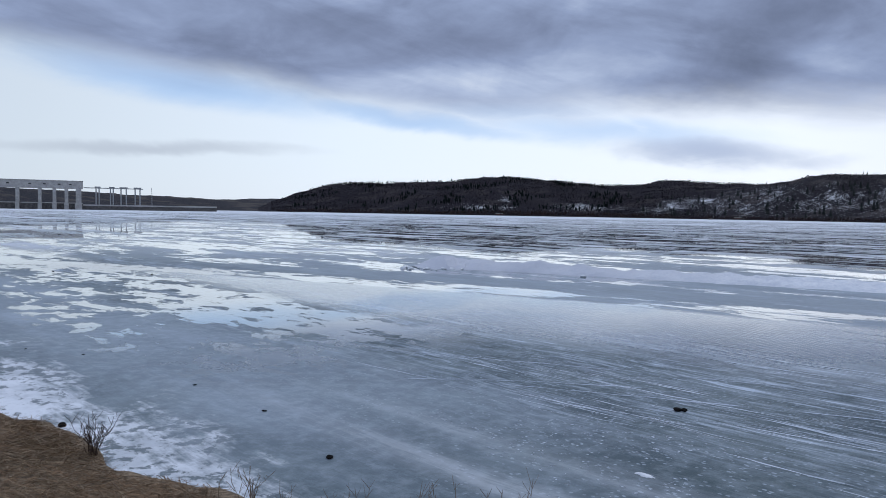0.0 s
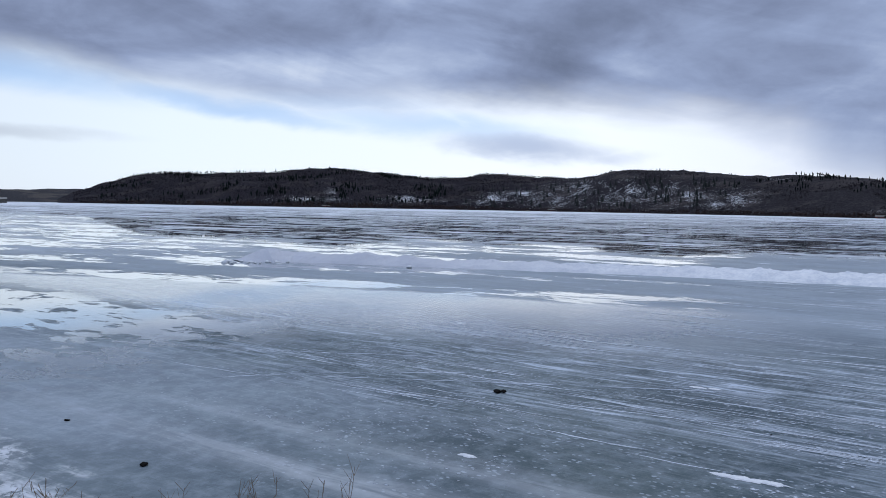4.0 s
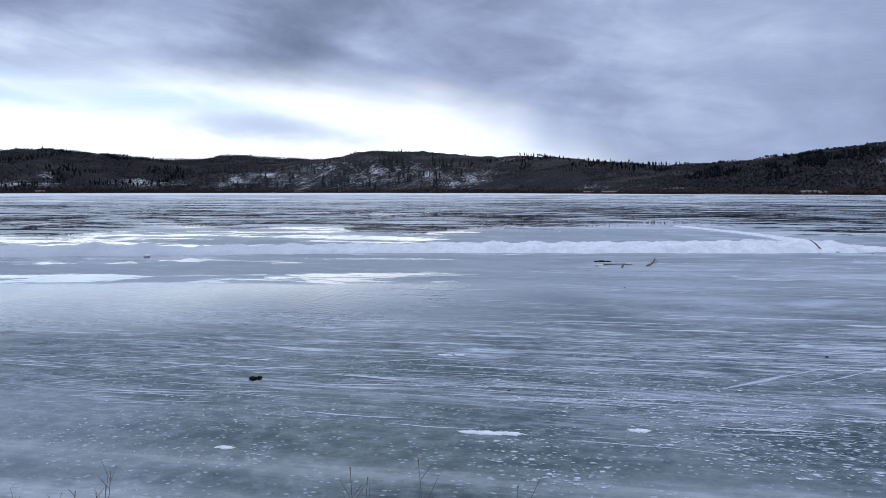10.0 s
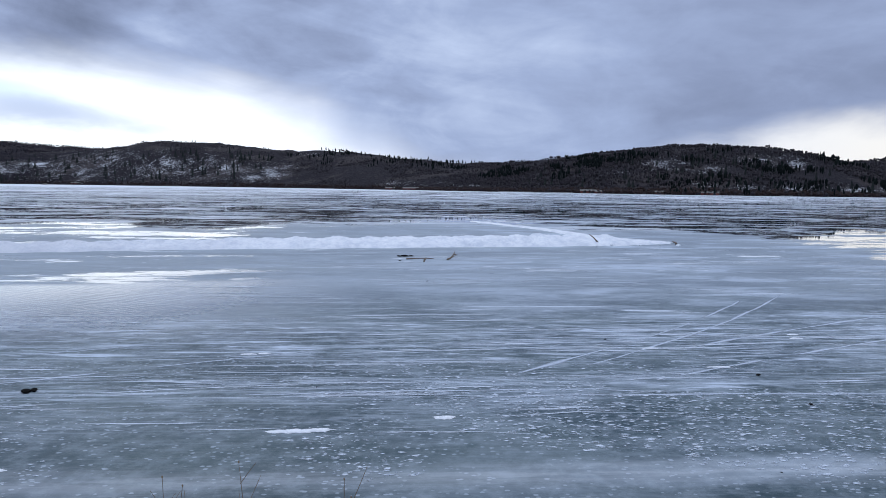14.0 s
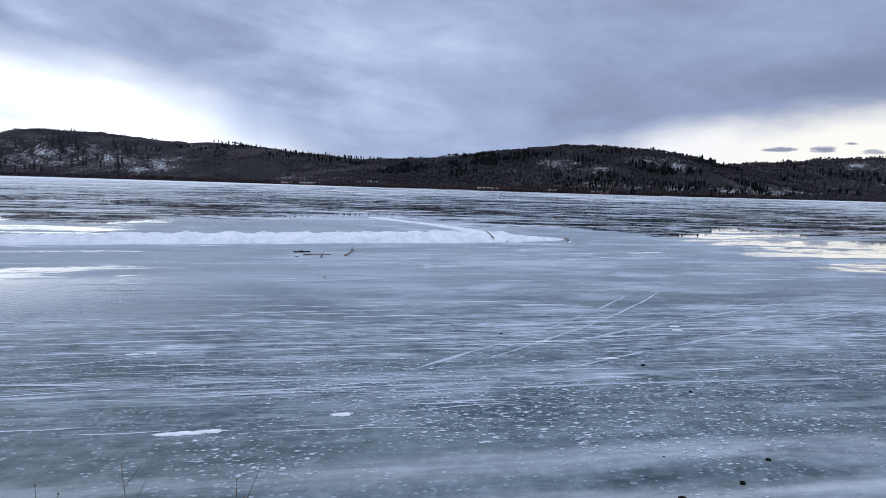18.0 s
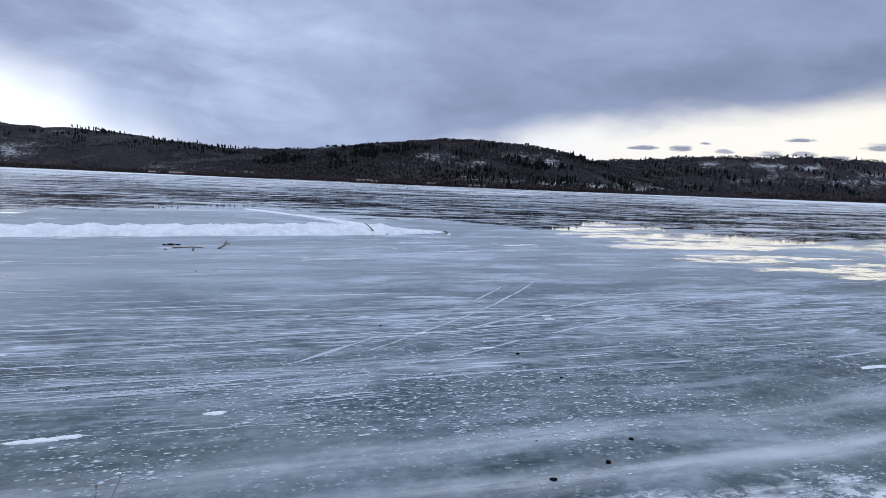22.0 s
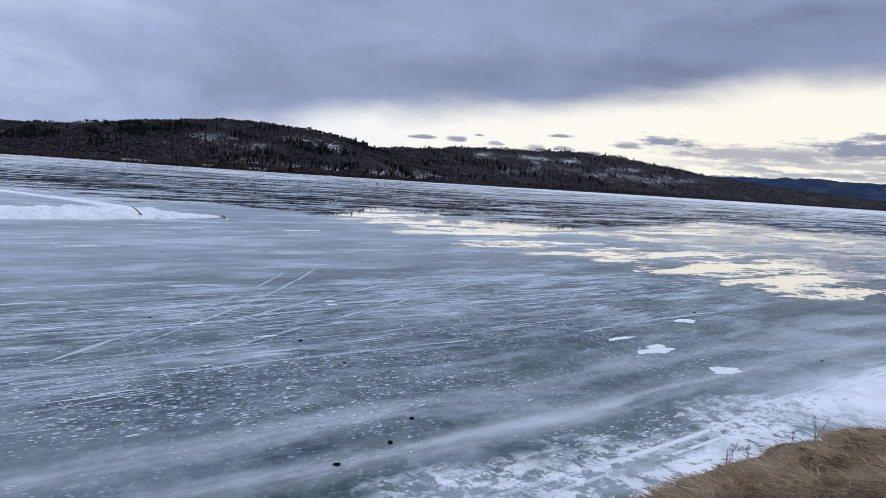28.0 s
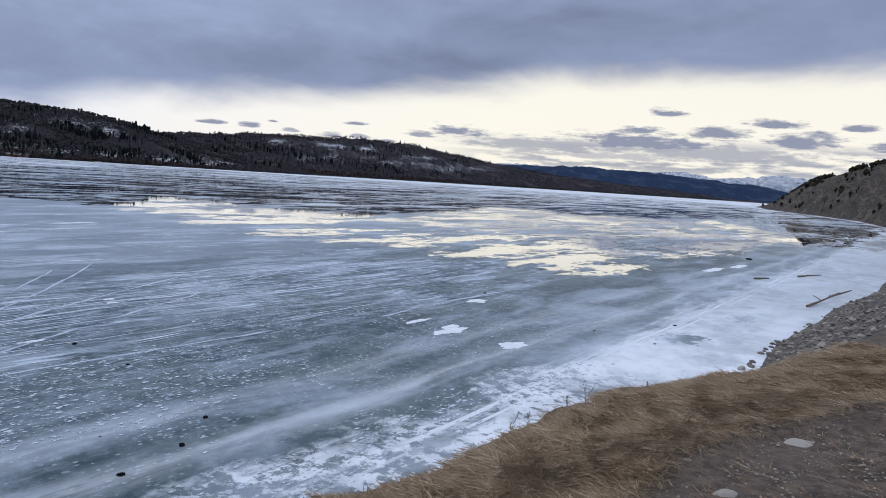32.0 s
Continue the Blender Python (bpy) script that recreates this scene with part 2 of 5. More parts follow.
# ---------------------------------------------------------------- materials
def m_ice(t):
    p = geo_pos(t)
    x, y, z = split(t, p)
    a, b = (x - y) * 0.7071, (x + y) * 0.7071   # along and away from the shore
    r = (x * x + y * y).sqrt()
    wob = noise_at(t, p, 0.12, 3.0) - 0.5
    wob2 = noise_at(t, p, 0.6, 3.0) - 0.5
    bw = b + wob * 4.0
    bs = b + wob * 0.8 + wob2 * 0.10
    st = xyz(t, a * 0.10, bs, 0.0)               # stretched along the wind
    st2 = xyz(t, a * 0.045, bs * 0.55, 4.0)
    fine = noise_at(t, st, 9.0, 4.0, 0.66, 0.1)
    mid = noise_at(t, st, 2.4, 6.0, 0.66, 0.15)
    mott = noise_at(t, p, 2.6, 8.0, 0.72)
    broad = noise_at(t, st2, 0.45, 4.0, 0.55, 0.4)
    iso = noise_at(t, p, 0.9, 5.0, 0.6)
    grain = noise_at(t, p, 9.0, 4.0, 0.65)
    patchy = noise_at(t, xyz(t, a * 0.6, b, 3.0), 0.35, 7.0, 0.68, 0.3)
    far = r.ss(48, 90)
    # shallow melt water: a wind-rippled sheet, a mirror strip along its outer rim, a pool with frost islands, the far leads
    rim_b = a * 0.08 - a * a * 0.004 + 31.0
    u = b - rim_b + wob * 3.0 + wob2 * 1.0
    low_b = b - (a.mx(-22.0) * 0.10 + 20.6 + (a + 22.0).mn(0.0) * -0.02) + wob * 3.0
    rip = low_b.ss(-2.6, 1.6) * u.ss(0.4, -0.8) * (a + wob * 8.0).ss(0.0, -9.0)
    ps = noise_at(t, xyz(t, a * 0.30, b, 3.0), 0.42, 8.0, 0.66, 0.35)
    ps2 = noise_at(t, xyz(t, a * 0.55, b, 8.0), 0.8, 7.0, 0.70, 0.3)
    rimwet = u.band(-0.2, 3.6, 0.9) * (a + wob * 10.0).ss(0.0, -12.0)
    rimwet = (ps * 0.6 + ps2 * 0.4 + rimwet * 0.10).ss(0.555, 0.585) * rimwet.ss(0.05, 0.4)
    pool = (a + wob * 10.0).ss(-13.0, -21.0) * (b + wob * 3.0).ss(6.0, 9.0) * low_b.ss(0.8, -1.6)
    isle = (ps * 0.45 + ps2 * 0.55 + (b + wob * 4.0).ss(14.5, 10.5) * 0.045).ss(0.508, 0.525)
    poolwet = pool * (1.0 - isle)
    right = (a + wob * 12.0).ss(23, 34) * (b + wob2 * 4.0 + wob * 5.0).ss(8.0, 12.5)
    leads = noise_at(t, xyz(t, a * 0.06, b * 0.20, 7.0), 1.0, 10.0, 0.71, 0.5)
    leads2 = noise_at(t, xyz(t, a * 0.022, b * 0.080, 2.0), 1.0, 10.0, 0.76, 0.5)
    lead = leads * (1.0 - r.ss(110, 240)) + leads2 * r.ss(110, 240)
    west = (a + wob * 16.0).ss(-20.0, -38.0) * (u + wob * 4.0).ss(5.0, 9.0)
    fade = r.ss(150, 420)
    wide = (u + wob * 4.0).ss(4.0, 10.0) * (a + wob * 18.0).ss(2.0, -16.0)
    zone = right.mx(far).mx(west).mx(wide)
    thin = zone * 0.24 - 0.24 + far * 0.010 - west * 0.014 + (mott - 0.5) * right * 0.16 + r.band(75, 150, 25) * 0.012 - fade * 0.030
    wet = (lead * 0.66 + ps2 * 0.34 + thin).ss(0.497, 0.515).mx(rimwet).mx(poolwet)
    # frost: long thin curving lines in two families, cloudy sheets and small flecks
    n_a = noise_at(t, xyz(t, a * 0.055, bs * 0.62 + a * 0.05, 11.0), 1.0, 3.0, 0.55, 0.2)
    n_b = noise_at(t, xyz(t, a * 0.06, bs * 0.75 - a * 0.085, 17.0), 1.0, 3.0, 0.55, 0.2)
    ln_a = (n_a * 120.0 + fine * 2.0).sin().ss(0.55, 1.0) * mid.ss(0.40, 0.56)
    ln_b = (n_b * 95.0 + fine * 2.0).sin().ss(0.70, 1.0) * fine.ss(0.44, 0.60)
    belt = (bw + wob2 * 2.0).band(13.0, 23.0, 3.0)
    gate = broad.ss(0.36, 0.58)
    lines = (ln_a * (0.30 + 0.70 * gate)).mx(ln_b * 0.75) * (belt * 0.80 + bw.band(22.0, 44.0, 6.0) * 0.22 * (1.0 - rip) + 0.05)
    calm = bw.ss(19, 30)
    streak = mid.ss(0.50, 0.60) * 0.55 + fine.ss(0.52, 0.60) * 0.50
    cloud = noise_at(t, xyz(t, a * 0.35, bs, 21.0), 0.55, 6.0, 0.62, 0.5)
    frost = streak * (gate * 0.85 + 0.10) * (belt * 0.55 + 0.05) + lines * 0.68
    # paleness kept under the ripples stands in for bright sky reflected there
    frost = frost + cloud.ss(0.44, 0.66) * (0.13 + a.ss(-2, 10) * 0.30 + belt * 0.10) + calm * (0.20 + 0.24 * broad + 0.10 * cloud) * (1.0 - rip * 0.4)
    frost = frost + a.ss(-3, -14) * (bw + wob2).band(5.5, 12.0, 2.0) * (0.20 + patchy * 0.34) + (mott - 0.46).mx(0.0) * 0.75 * (1.0 - calm * 0.6)
    speck2 = (voronoi_at(t, xyz(t, a * 6.5, b * 9.5, 6.0), 1.0) + (grain - 0.5) * 0.5).ss(0.30, 0.17) * bw.band(7.0, 19.0, 2.5) * iso.ss(0.38, 0.54)
    frost = frost.mx(speck2 * 0.60)
    frost = (frost * (1.0 - wet * 0.92)).mn(1.0)
    frost = (frost + (b + wob * 2.0).ss(11.5, 6.0) * a.ss(8, 18) * 0.28).mn(1.0)
    # white crust along the shore, broken up near the camera and smooth further on
    smooth_shore = a.ss(11, 18)
    edge = bs - 0.15 + a.ss(4, -6) * 1.3 + (patchy - 0.5) * (9.0 - smooth_shore * 5.0) + (mid - 0.5) * 3.0
    shore = edge.ss(7.0, 5.9) * (0.58 + 0.42 * (iso * 0.4 + patchy * 0.6).ss(0.40, 0.56))
    broken = (patchy * 0.45 + mott * 0.55).ss(0.455, 0.49)
    shore = shore * (smooth_shore * 0.75 + 0.16 + broken * 0.84).mn(1.0) * (1.0 - a.ss(16, 36) * (0.25 + patchy * 0.35))
    foot = b - 3.0 - (a - 100.0).mx(0.0) * 0.05 - (a - 190.0).mx(0.0) * 0.13 - (a - 264.0).mx(0.0) * 0.14 + (leads - 0.5) * 20.0
    shore = shore.mx(foot.ss(4.0, 0.0) * a.ss(80, 110) * 0.7)
    ruts = (b + wob * 0.3 - 6.15).ab().ss(0.09, 0.04) * 0.9 * a.ss(4, 7) + (b + wob * 0.3 - 5.85).ab().ss(0.06, 0.03) * 0.9 * a.ss(4, 7)
    bandl = bs.band(7.7, 8.3, 0.4) * 0.42 + bs.band(9.3, 9.8, 0.45) * 0.32 + ruts
    white = shore.mx(bandl * (0.45 + 0.55 * mid.ss(0.42, 0.58)) * a.ss(-17, -6))
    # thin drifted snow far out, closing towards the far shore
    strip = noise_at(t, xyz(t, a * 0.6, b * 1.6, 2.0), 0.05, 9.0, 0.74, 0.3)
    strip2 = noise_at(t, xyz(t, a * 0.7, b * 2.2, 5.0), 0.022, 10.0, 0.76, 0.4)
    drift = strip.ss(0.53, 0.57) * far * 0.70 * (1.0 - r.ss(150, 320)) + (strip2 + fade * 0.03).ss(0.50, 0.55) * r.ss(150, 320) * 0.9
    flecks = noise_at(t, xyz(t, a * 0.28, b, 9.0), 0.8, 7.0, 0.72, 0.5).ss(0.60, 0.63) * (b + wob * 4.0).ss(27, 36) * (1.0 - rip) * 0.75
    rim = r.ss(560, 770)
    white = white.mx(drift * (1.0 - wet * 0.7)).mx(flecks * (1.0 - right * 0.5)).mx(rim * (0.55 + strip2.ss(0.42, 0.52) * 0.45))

    # thawed places in the crust
    def patch(px, py, la, lb, k=1.0):
        pa, pb = (px - py) * 0.7071, (px + py) * 0.7071
        da, db = (a - pa) / la, (b - pb) / lb
        return (1.0 - (da * da + db * db).sqrt() + (patchy - 0.5) * 3.0 + (mott - 0.5) * 3.5).ss(0.30, 0.48) * k
    thaw = (patch(18.1, -10.6, 1.5, 0.9)).mx(patch(21.5, -14.8, 1.4, 0.6, 0.7)).mx(patch(13.0, -5.9, 0.7, 0.35, 0.6)).mx(patch(10.4, -2.2, 1.1, 0.3, 0.7))
    white = white * (1.0 - thaw)
    deep = mixc(t, (noise_at(t, p, 0.25, 4.0) * 0.6 + mott * 0.4).ss(0.40, 0.60), (0.028, 0.056, 0.066), (0.098, 0.135, 0.142))
    col = mixc(t, frost, deep, (0.54, 0.61, 0.70))
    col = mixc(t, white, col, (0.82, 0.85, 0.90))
    rough = (0.34 - wet * 0.33 + frost * 0.20 + calm * -0.06 - rip * 0.20 - far * 0.12 + grain * 0.08).mx(0.015)
    rough = rough * (1.0 - white) + white * 0.75
    # wind ripples, crests across the lake
    wave = (a * 12.0 + b * 20.0 + wob * 40.0 + wob2 * 16.0).sin() * 0.35 + noise_at(t, xyz(t, a * 1.6, b * 2.6, 0.0), 1.5, 2.0) * 1.2
    ripple = wave * rip * 0.16
    height = (fine * 0.25 + grain * 0.10 + mid * 0.3) * (1.0 - wet.mx(rip) * 0.97) * (1.0 - white * 0.9) + white * 0.5 + ripple + frost * 0.15
    gloss = (0.14 + wet * 0.86 + rip * 0.55 + far * 0.10 + r.ss(120, 260) * 0.3) * (1.0 - frost * 0.5)
    return col, rough, height, 0.03, gloss, wet.mx(rip * 0.75) * (1.0 - white)


MAT_ICE = material("lake_ice", m_ice)


def speckled(c0, c1, scale, detail=5.0, bump=0.02, rough=0.85, stretch=(1, 1, 1)):
    def f(t):
        p = geo_pos(t)
        x, y, z = split(t, p)
        q = xyz(t, x * stretch[0], y * stretch[1], z * stretch[2])
        n = noise_at(t, q, scale, detail, 0.6)
        n2 = noise_at(t, q, scale * 6.3, 3.0, 0.6)
        k = (n * 0.65 + n2 * 0.35).ss(0.34, 0.66)
        return mixc(t, k, c0, c1), None, n2 * 0.6 + n, bump
    return f


def by_object(c0, c1, scale, bump=0.01):
    def f(t):
        p = geo_pos(t)
        n = noise_at(t, p, scale, 5.0, 0.6)
        oi = t.nodes.new("ShaderNodeObjectInfo")
        rnd = S(t, oi.outputs["Random"])
        return mixc(t, (n.ss(0.3, 0.7) * 0.6 + rnd * 0.5).mn(1.0), c0, c1), None, n, bump
    return f


def m_berm(t):
    p = geo_pos(t)
    x, y, z = split(t, p)
    n = noise_at(t, p, 1.4, 6.0, 0.65)
    f = noise_at(t, p, 7.0, 4.0, 0.6)
    dirt_shade = (x + (noise_at(t, p, 0.15, 3.0) - 0.5) * 30.0).ss(34.0, 4.0)   # older, icier and dirtier to the west, with shadow painted in as well
    col = mixc(t, (n * 0.6 + f * 0.4).ss(0.36, 0.62), (0.66, 0.70, 0.77), (0.88, 0.90, 0.93))
    col = mixc(t, dirt_shade * (0.55 + n * 0.4), col, (0.48, 0.50, 0.57))
    return col, None, n + f * 0.4, 0.08


MAT_BERM = material("dirty_shaded_snow", m_berm, 0.7)
MAT_SNOW = material("packed_snow", speckled((0.74, 0.77, 0.82), (0.88, 0.90, 0.93), 1.4, bump=0.06), 0.7)
MAT_ROCK = material("grey_rock", by_object((0.070, 0.061, 0.053), (0.21, 0.186, 0.162), 7.0), 0.85)
MAT_PALE = material("pale_stone", by_object((0.27, 0.24, 0.205), (0.44, 0.40, 0.345), 9.0), 0.85)
MAT_DARK = material("wet_dark_rock", speckled((0.004, 0.004, 0.004), (0.018, 0.016, 0.015), 14.0), 0.95, spec=0.1)
MAT_WOOD = material("weathered_wood", speckled((0.10, 0.07, 0.05), (0.26, 0.20, 0.15), 9.0, bump=0.01), 0.8)
MAT_CONC = material("concrete", speckled((0.30, 0.29, 0.28), (0.46, 0.45, 0.43), 0.25, bump=0.05), 0.85)
# darker concrete for the wall and gates below the deck
MAT_CONC_DARK = material("dark_concrete", speckled((0.05, 0.048, 0.046), (0.14, 0.13, 0.125), 0.3, bump=0.05), 0.85)
MAT_STEEL = material("painted_steel", speckled((0.22, 0.23, 0.24), (0.34, 0.35, 0.36), 0.8), 0.5, 0.3)
MAT_GLASS = material("dark_glazing", speckled((0.015, 0.018, 0.02), (0.03, 0.035, 0.04), 0.5), 0.15)
MAT_RED = material("red_paint", speckled((0.085, 0.018, 0.014), (0.15, 0.034, 0.026), 0.6), 0.6)
MAT_ROOF = material("grey_roofing", speckled((0.10, 0.095, 0.09), (0.20, 0.19, 0.18), 0.8), 0.7)
MAT_WHITE = material("white_boards", speckled((0.55, 0.55, 0.54), (0.78, 0.78, 0.77), 0.8), 0.6)
MAT_BARK = material("conifer_bark", speckled((0.04, 0.03, 0.025), (0.09, 0.07, 0.05), 3.0), 0.9)
MAT_NEEDLE = material("conifer_needles", by_object((0.006, 0.009, 0.008), (0.016, 0.022, 0.018), 0.8, 0.2), 0.9)


def m_island(c0, c1, dark=0.5):
    def f(t):
        g = t.nodes.new("ShaderNodeNewGeometry")
        rnd = S(t, g.outputs["Random Per Island"])
        n = noise_at(t, geo_pos(t), 2.0, 3.0)
        return mixc(t, (rnd * 0.8 + n * 0.3).mn(1.0), c0, c1)
    return f


MAT_GRASS = material("dry_grass", m_island((0.145, 0.100, 0.062), (0.43, 0.315, 0.20)), 0.75, spec=0.25)
MAT_STRAW = material("pale_straw", m_island((0.36, 0.28, 0.18), (0.62, 0.49, 0.33)), 0.7, spec=0.3)
MAT_GRASS_DARK = material("dark_dry_grass", m_island((0.095, 0.060, 0.037), (0.33, 0.215, 0.125)), 0.8, spec=0.2)
MAT_BROWN = material("dark_weed_stem", m_island((0.030, 0.020, 0.016), (0.085, 0.055, 0.042)), 0.8, spec=0.2)
MAT_SCRUB = material("dark_scrub", m_island((0.012, 0.012, 0.009), (0.052, 0.044, 0.030)), 0.95, spec=0.1)
MAT_STALK = material("dry_stalk", m_island((0.09, 0.065, 0.045), (0.26, 0.19, 0.12)), 0.8, spec=0.2)
# west twigs coloured darker for backlight than the east ones, purple for haze
MAT_BARE = material("backlit_bare_aspen_twigs", m_island((0.018, 0.016, 0.021), (0.039, 0.034, 0.040)), 0.95, spec=0.1)
MAT_BARE_EAST = material("grey_aspen_twigs", m_island((0.026, 0.023, 0.027), (0.062, 0.054, 0.059)), 0.95, spec=0.1)
MAT_WILLOW = material("reddish_willow_twigs", m_island((0.022, 0.016, 0.016), (0.050, 0.034, 0.030)), 0.95, spec=0.1)
MAT_FARWOOD = material("far_conifer_wood", m_island((0.005, 0.008, 0.008), (0.012, 0.017, 0.016)), 0.95, spec=0.1)
MAT_GRAVEL = material("gravel_bits", m_island((0.07, 0.056, 0.047), (0.38, 0.335, 0.29)), 0.9)


def m_ground(t):
    p = geo_pos(t)
    n = noise_at(t, p, 0.7, 5.0, 0.6)
    f = noise_at(t, p, 9.0, 5.0, 0.65)
    c = noise_at(t, p, 45.0, 3.0, 0.6)
    col = mixc(t, f.ss(0.35, 0.65), (0.058, 0.041, 0.030), (0.150, 0.108, 0.080))
    col = mixc(t, n.ss(0.45, 0.65) * 0.5, col, (0.14, 0.108, 0.083))
    at = t.nodes.new("ShaderNodeAttribute")
    at.attribute_name = "thatch"
    th = (S(t, at.outputs["Fac"]) + (f - 0.5) * 0.8).ss(0.40, 0.60)
    col = mixc(t, c.ss(0.60, 0.72) * 0.6, col, (0.34, 0.31, 0.28))
    x, y, z = split(t, p)
    straw = noise_at(t, xyz(t, x, y * 2.5, z), 24.0, 5.0, 0.65)
    col = mixc(t, th, col, mixc(t, straw.ss(0.35, 0.65), (0.12, 0.085, 0.053), (0.34, 0.25, 0.16)))
    return col, None, f * 0.7 + c * 0.5 + n, 0.05


def m_bluff(t):
    p = geo_pos(t)
    x, y, z = split(t, p)
    a = (x - y) * 0.7071
    slant = xyz(t, a * 0.05 + z * 0.10, z * 0.42 - a * 0.09, 0.0)      # tilted beds cropping out
    lay = noise_at(t, slant, 1.0, 8.0, 0.70, 0.9)
    n = noise_at(t, xyz(t, x * 0.10, y * 0.10, z * 0.20), 1.0, 6.0, 0.68, 0.5)
    f = noise_at(t, p, 0.9, 5.0, 0.7)
    col = mixc(t, (lay * 0.6 + f * 0.4).ss(0.36, 0.62), (0.070, 0.054, 0.042), (0.200, 0.158, 0.122))
    col = mixc(t, (lay - 0.5).ab().ss(0.035, 0.005) * 0.8, col, (0.035, 0.028, 0.023))
    col = mixc(t, (n + (f - 0.5) * 0.4).ss(0.56, 0.66) * 0.85, col, (0.030, 0.026, 0.020))
    return col, None, lay * 3.0 + n * 3.0 + f, 1.5


MAT_GROUND = material("brown_soil", m_ground, 0.95)


def m_slope(t):
    p = geo_pos(t)
    n = noise_at(t, p, 0.5, 5.0, 0.6)
    f = noise_at(t, p, 5.0, 6.0, 0.7)
    c = voronoi_at(t, p, 7.0)
    col = mixc(t, f.ss(0.38, 0.62), (0.075, 0.066, 0.058), (0.19, 0.17, 0.15))
    col = mixc(t, c.ss(0.28, 0.12) * n.ss(0.4, 0.6), col, (0.32, 0.30, 0.275))
    return col, None, f * 1.2 - c * 0.8 + n, 0.12


MAT_SLOPE = material("gravelly_slope", m_slope, 0.95)
MAT_BLUFF = material("eroded_clay", m_bluff, 0.95)


def m_hill(c0, c1, c2):
    def f(t):
        p = geo_pos(t)
        n = noise_at(t, p, 0.012, 5.0, 0.6)
        f2 = noise_at(t, p, 0.22, 6.0, 0.75)
        at = t.nodes.new("ShaderNodeAttribute")
        at.attribute_name = "snow"
        sn = S(t, at.outputs["Fac"])
        f3 = noise_at(t, p, 0.045, 3.0, 0.6)
        f4 = noise_at(t, p, 0.55, 4.0, 0.7)
        k = (sn * 0.72 + (f2 - 0.5) * 2.2 + (f4 - 0.5) * 2.6 + (f3 - 0.5) * 1.2).ss(0.56, 0.72) * sn.ss(0.02, 0.2)
        col = mixc(t, f2.ss(0.35, 0.65), c0, c1)
        col = mixc(t, (n + (f2 - 0.5) * 0.3).ss(0.50, 0.60), col, c2)
        col = mixc(t, k, col, (0.74, 0.76, 0.80))
        return col, None, f2 * 6.0 + n * 10.0, 1.0
    return f


# backlight painted in: darker copy for the west hill, purple tint for haze
MAT_HILL = material("backlit_wooded_hillside", m_hill((0.015, 0.013, 0.019), (0.031, 0.027, 0.035), (0.046, 0.039, 0.043)), 0.95, spec=0.1)
# lighter copy for the other hills, same haze tint in the colour
MAT_HILL_EAST = material("hazed_wooded_hillside", m_hill((0.022, 0.020, 0.025), (0.046, 0.041, 0.048), (0.066, 0.057, 0.060)), 0.95, spec=0.1)
# plain paled and greyed in its colour to stand for haze
MAT_PLAIN = material("hazy_plain", m_hill((0.040, 0.040, 0.048), (0.085, 0.082, 0.088), (0.12, 0.108, 0.10)), 0.95, spec=0.05)
# aerial haze painted in: the dark forest is coloured blue
MAT_BLUE = material("hazed_forest_ridge", m_hill((0.018, 0.034, 0.075), (0.034, 0.056, 0.11), (0.045, 0.068, 0.12)), 0.95, spec=0.05)
MAT_MOUNT = material("snowy_peaks", m_hill((0.12, 0.15, 0.22), (0.22, 0.26, 0.34), (0.30, 0.33, 0.40)), 0.9, spec=0.05)
# ---------------------------------------------------------------- mesh helpers
def mesh_of(name, verts, faces, mat, smooth=False):
    me = bpy.data.meshes.new(name)
    me.from_pydata([tuple(v) for v in verts], [], [tuple(f) for f in faces])
    me.materials.append(mat)
    if smooth:
        me.polygons.foreach_set("use_smooth", [True] * len(me.polygons))
    me.update()
    return me


def part(name, bm, mat, parent, label=""):
    me = bpy.data.meshes.new(name)
    bm.to_mesh(me)
    bm.free()
    me.materials.append(mat)
    ob = new(name, me)
    ob.parent = parent
    return tagged(ob, label)


def empty(name, m, label, category, group="", kind=""):
    ob = new(name)
    ob.matrix_world = m
    return tagged(ob, label, category, group, kind)


def box(bm, lo, hi, bevel=0.0):
    got = bmesh.ops.create_cube(bm, size=1.0)["verts"]
    for v in got:
        v.co = Vector([lo[i] + (v.co[i] + 0.5) * (hi[i] - lo[i]) for i in range(3)])
    if bevel:
        bmesh.ops.bevel(bm, geom=list({e for v in got for e in v.link_edges}), offset=bevel, segments=1, affect="EDGES")


def box_part(name, lo, hi, mat, parent, bevel=0.0, label=""):
    bm = bmesh.new()
    box(bm, lo, hi, bevel)
    return part(name, bm, mat, parent, label)


def tube(bm, pts, radii, sides=6):
    """A bent, tapered rod."""
    rings = []
    for i, (p, r) in enumerate(zip(pts, radii)):
        p = Vector(p)
        d = (Vector(pts[min(i + 1, len(pts) - 1)]) - Vector(pts[max(i - 1, 0)])).normalized()
        u = d.orthogonal().normalized()
        w = d.cross(u)
        rings.append([bm.verts.new(p + (u * math.cos(k * math.tau / sides) + w * math.sin(k * math.tau / sides)) * r) for k in range(sides)])
    for a, b in zip(rings, rings[1:]):
        for k in range(sides):
            bm.faces.new((a[k], a[(k + 1) % sides], b[(k + 1) % sides], b[k]))
    bm.faces.new(rings[0][::-1])
    bm.faces.new(rings[-1])


def lerp_table(table, q):
    xs = [r[0] for r in table]
    return [float(np.interp(q, xs, [r[k] for r in table])) for k in range(1, len(table[0]))]


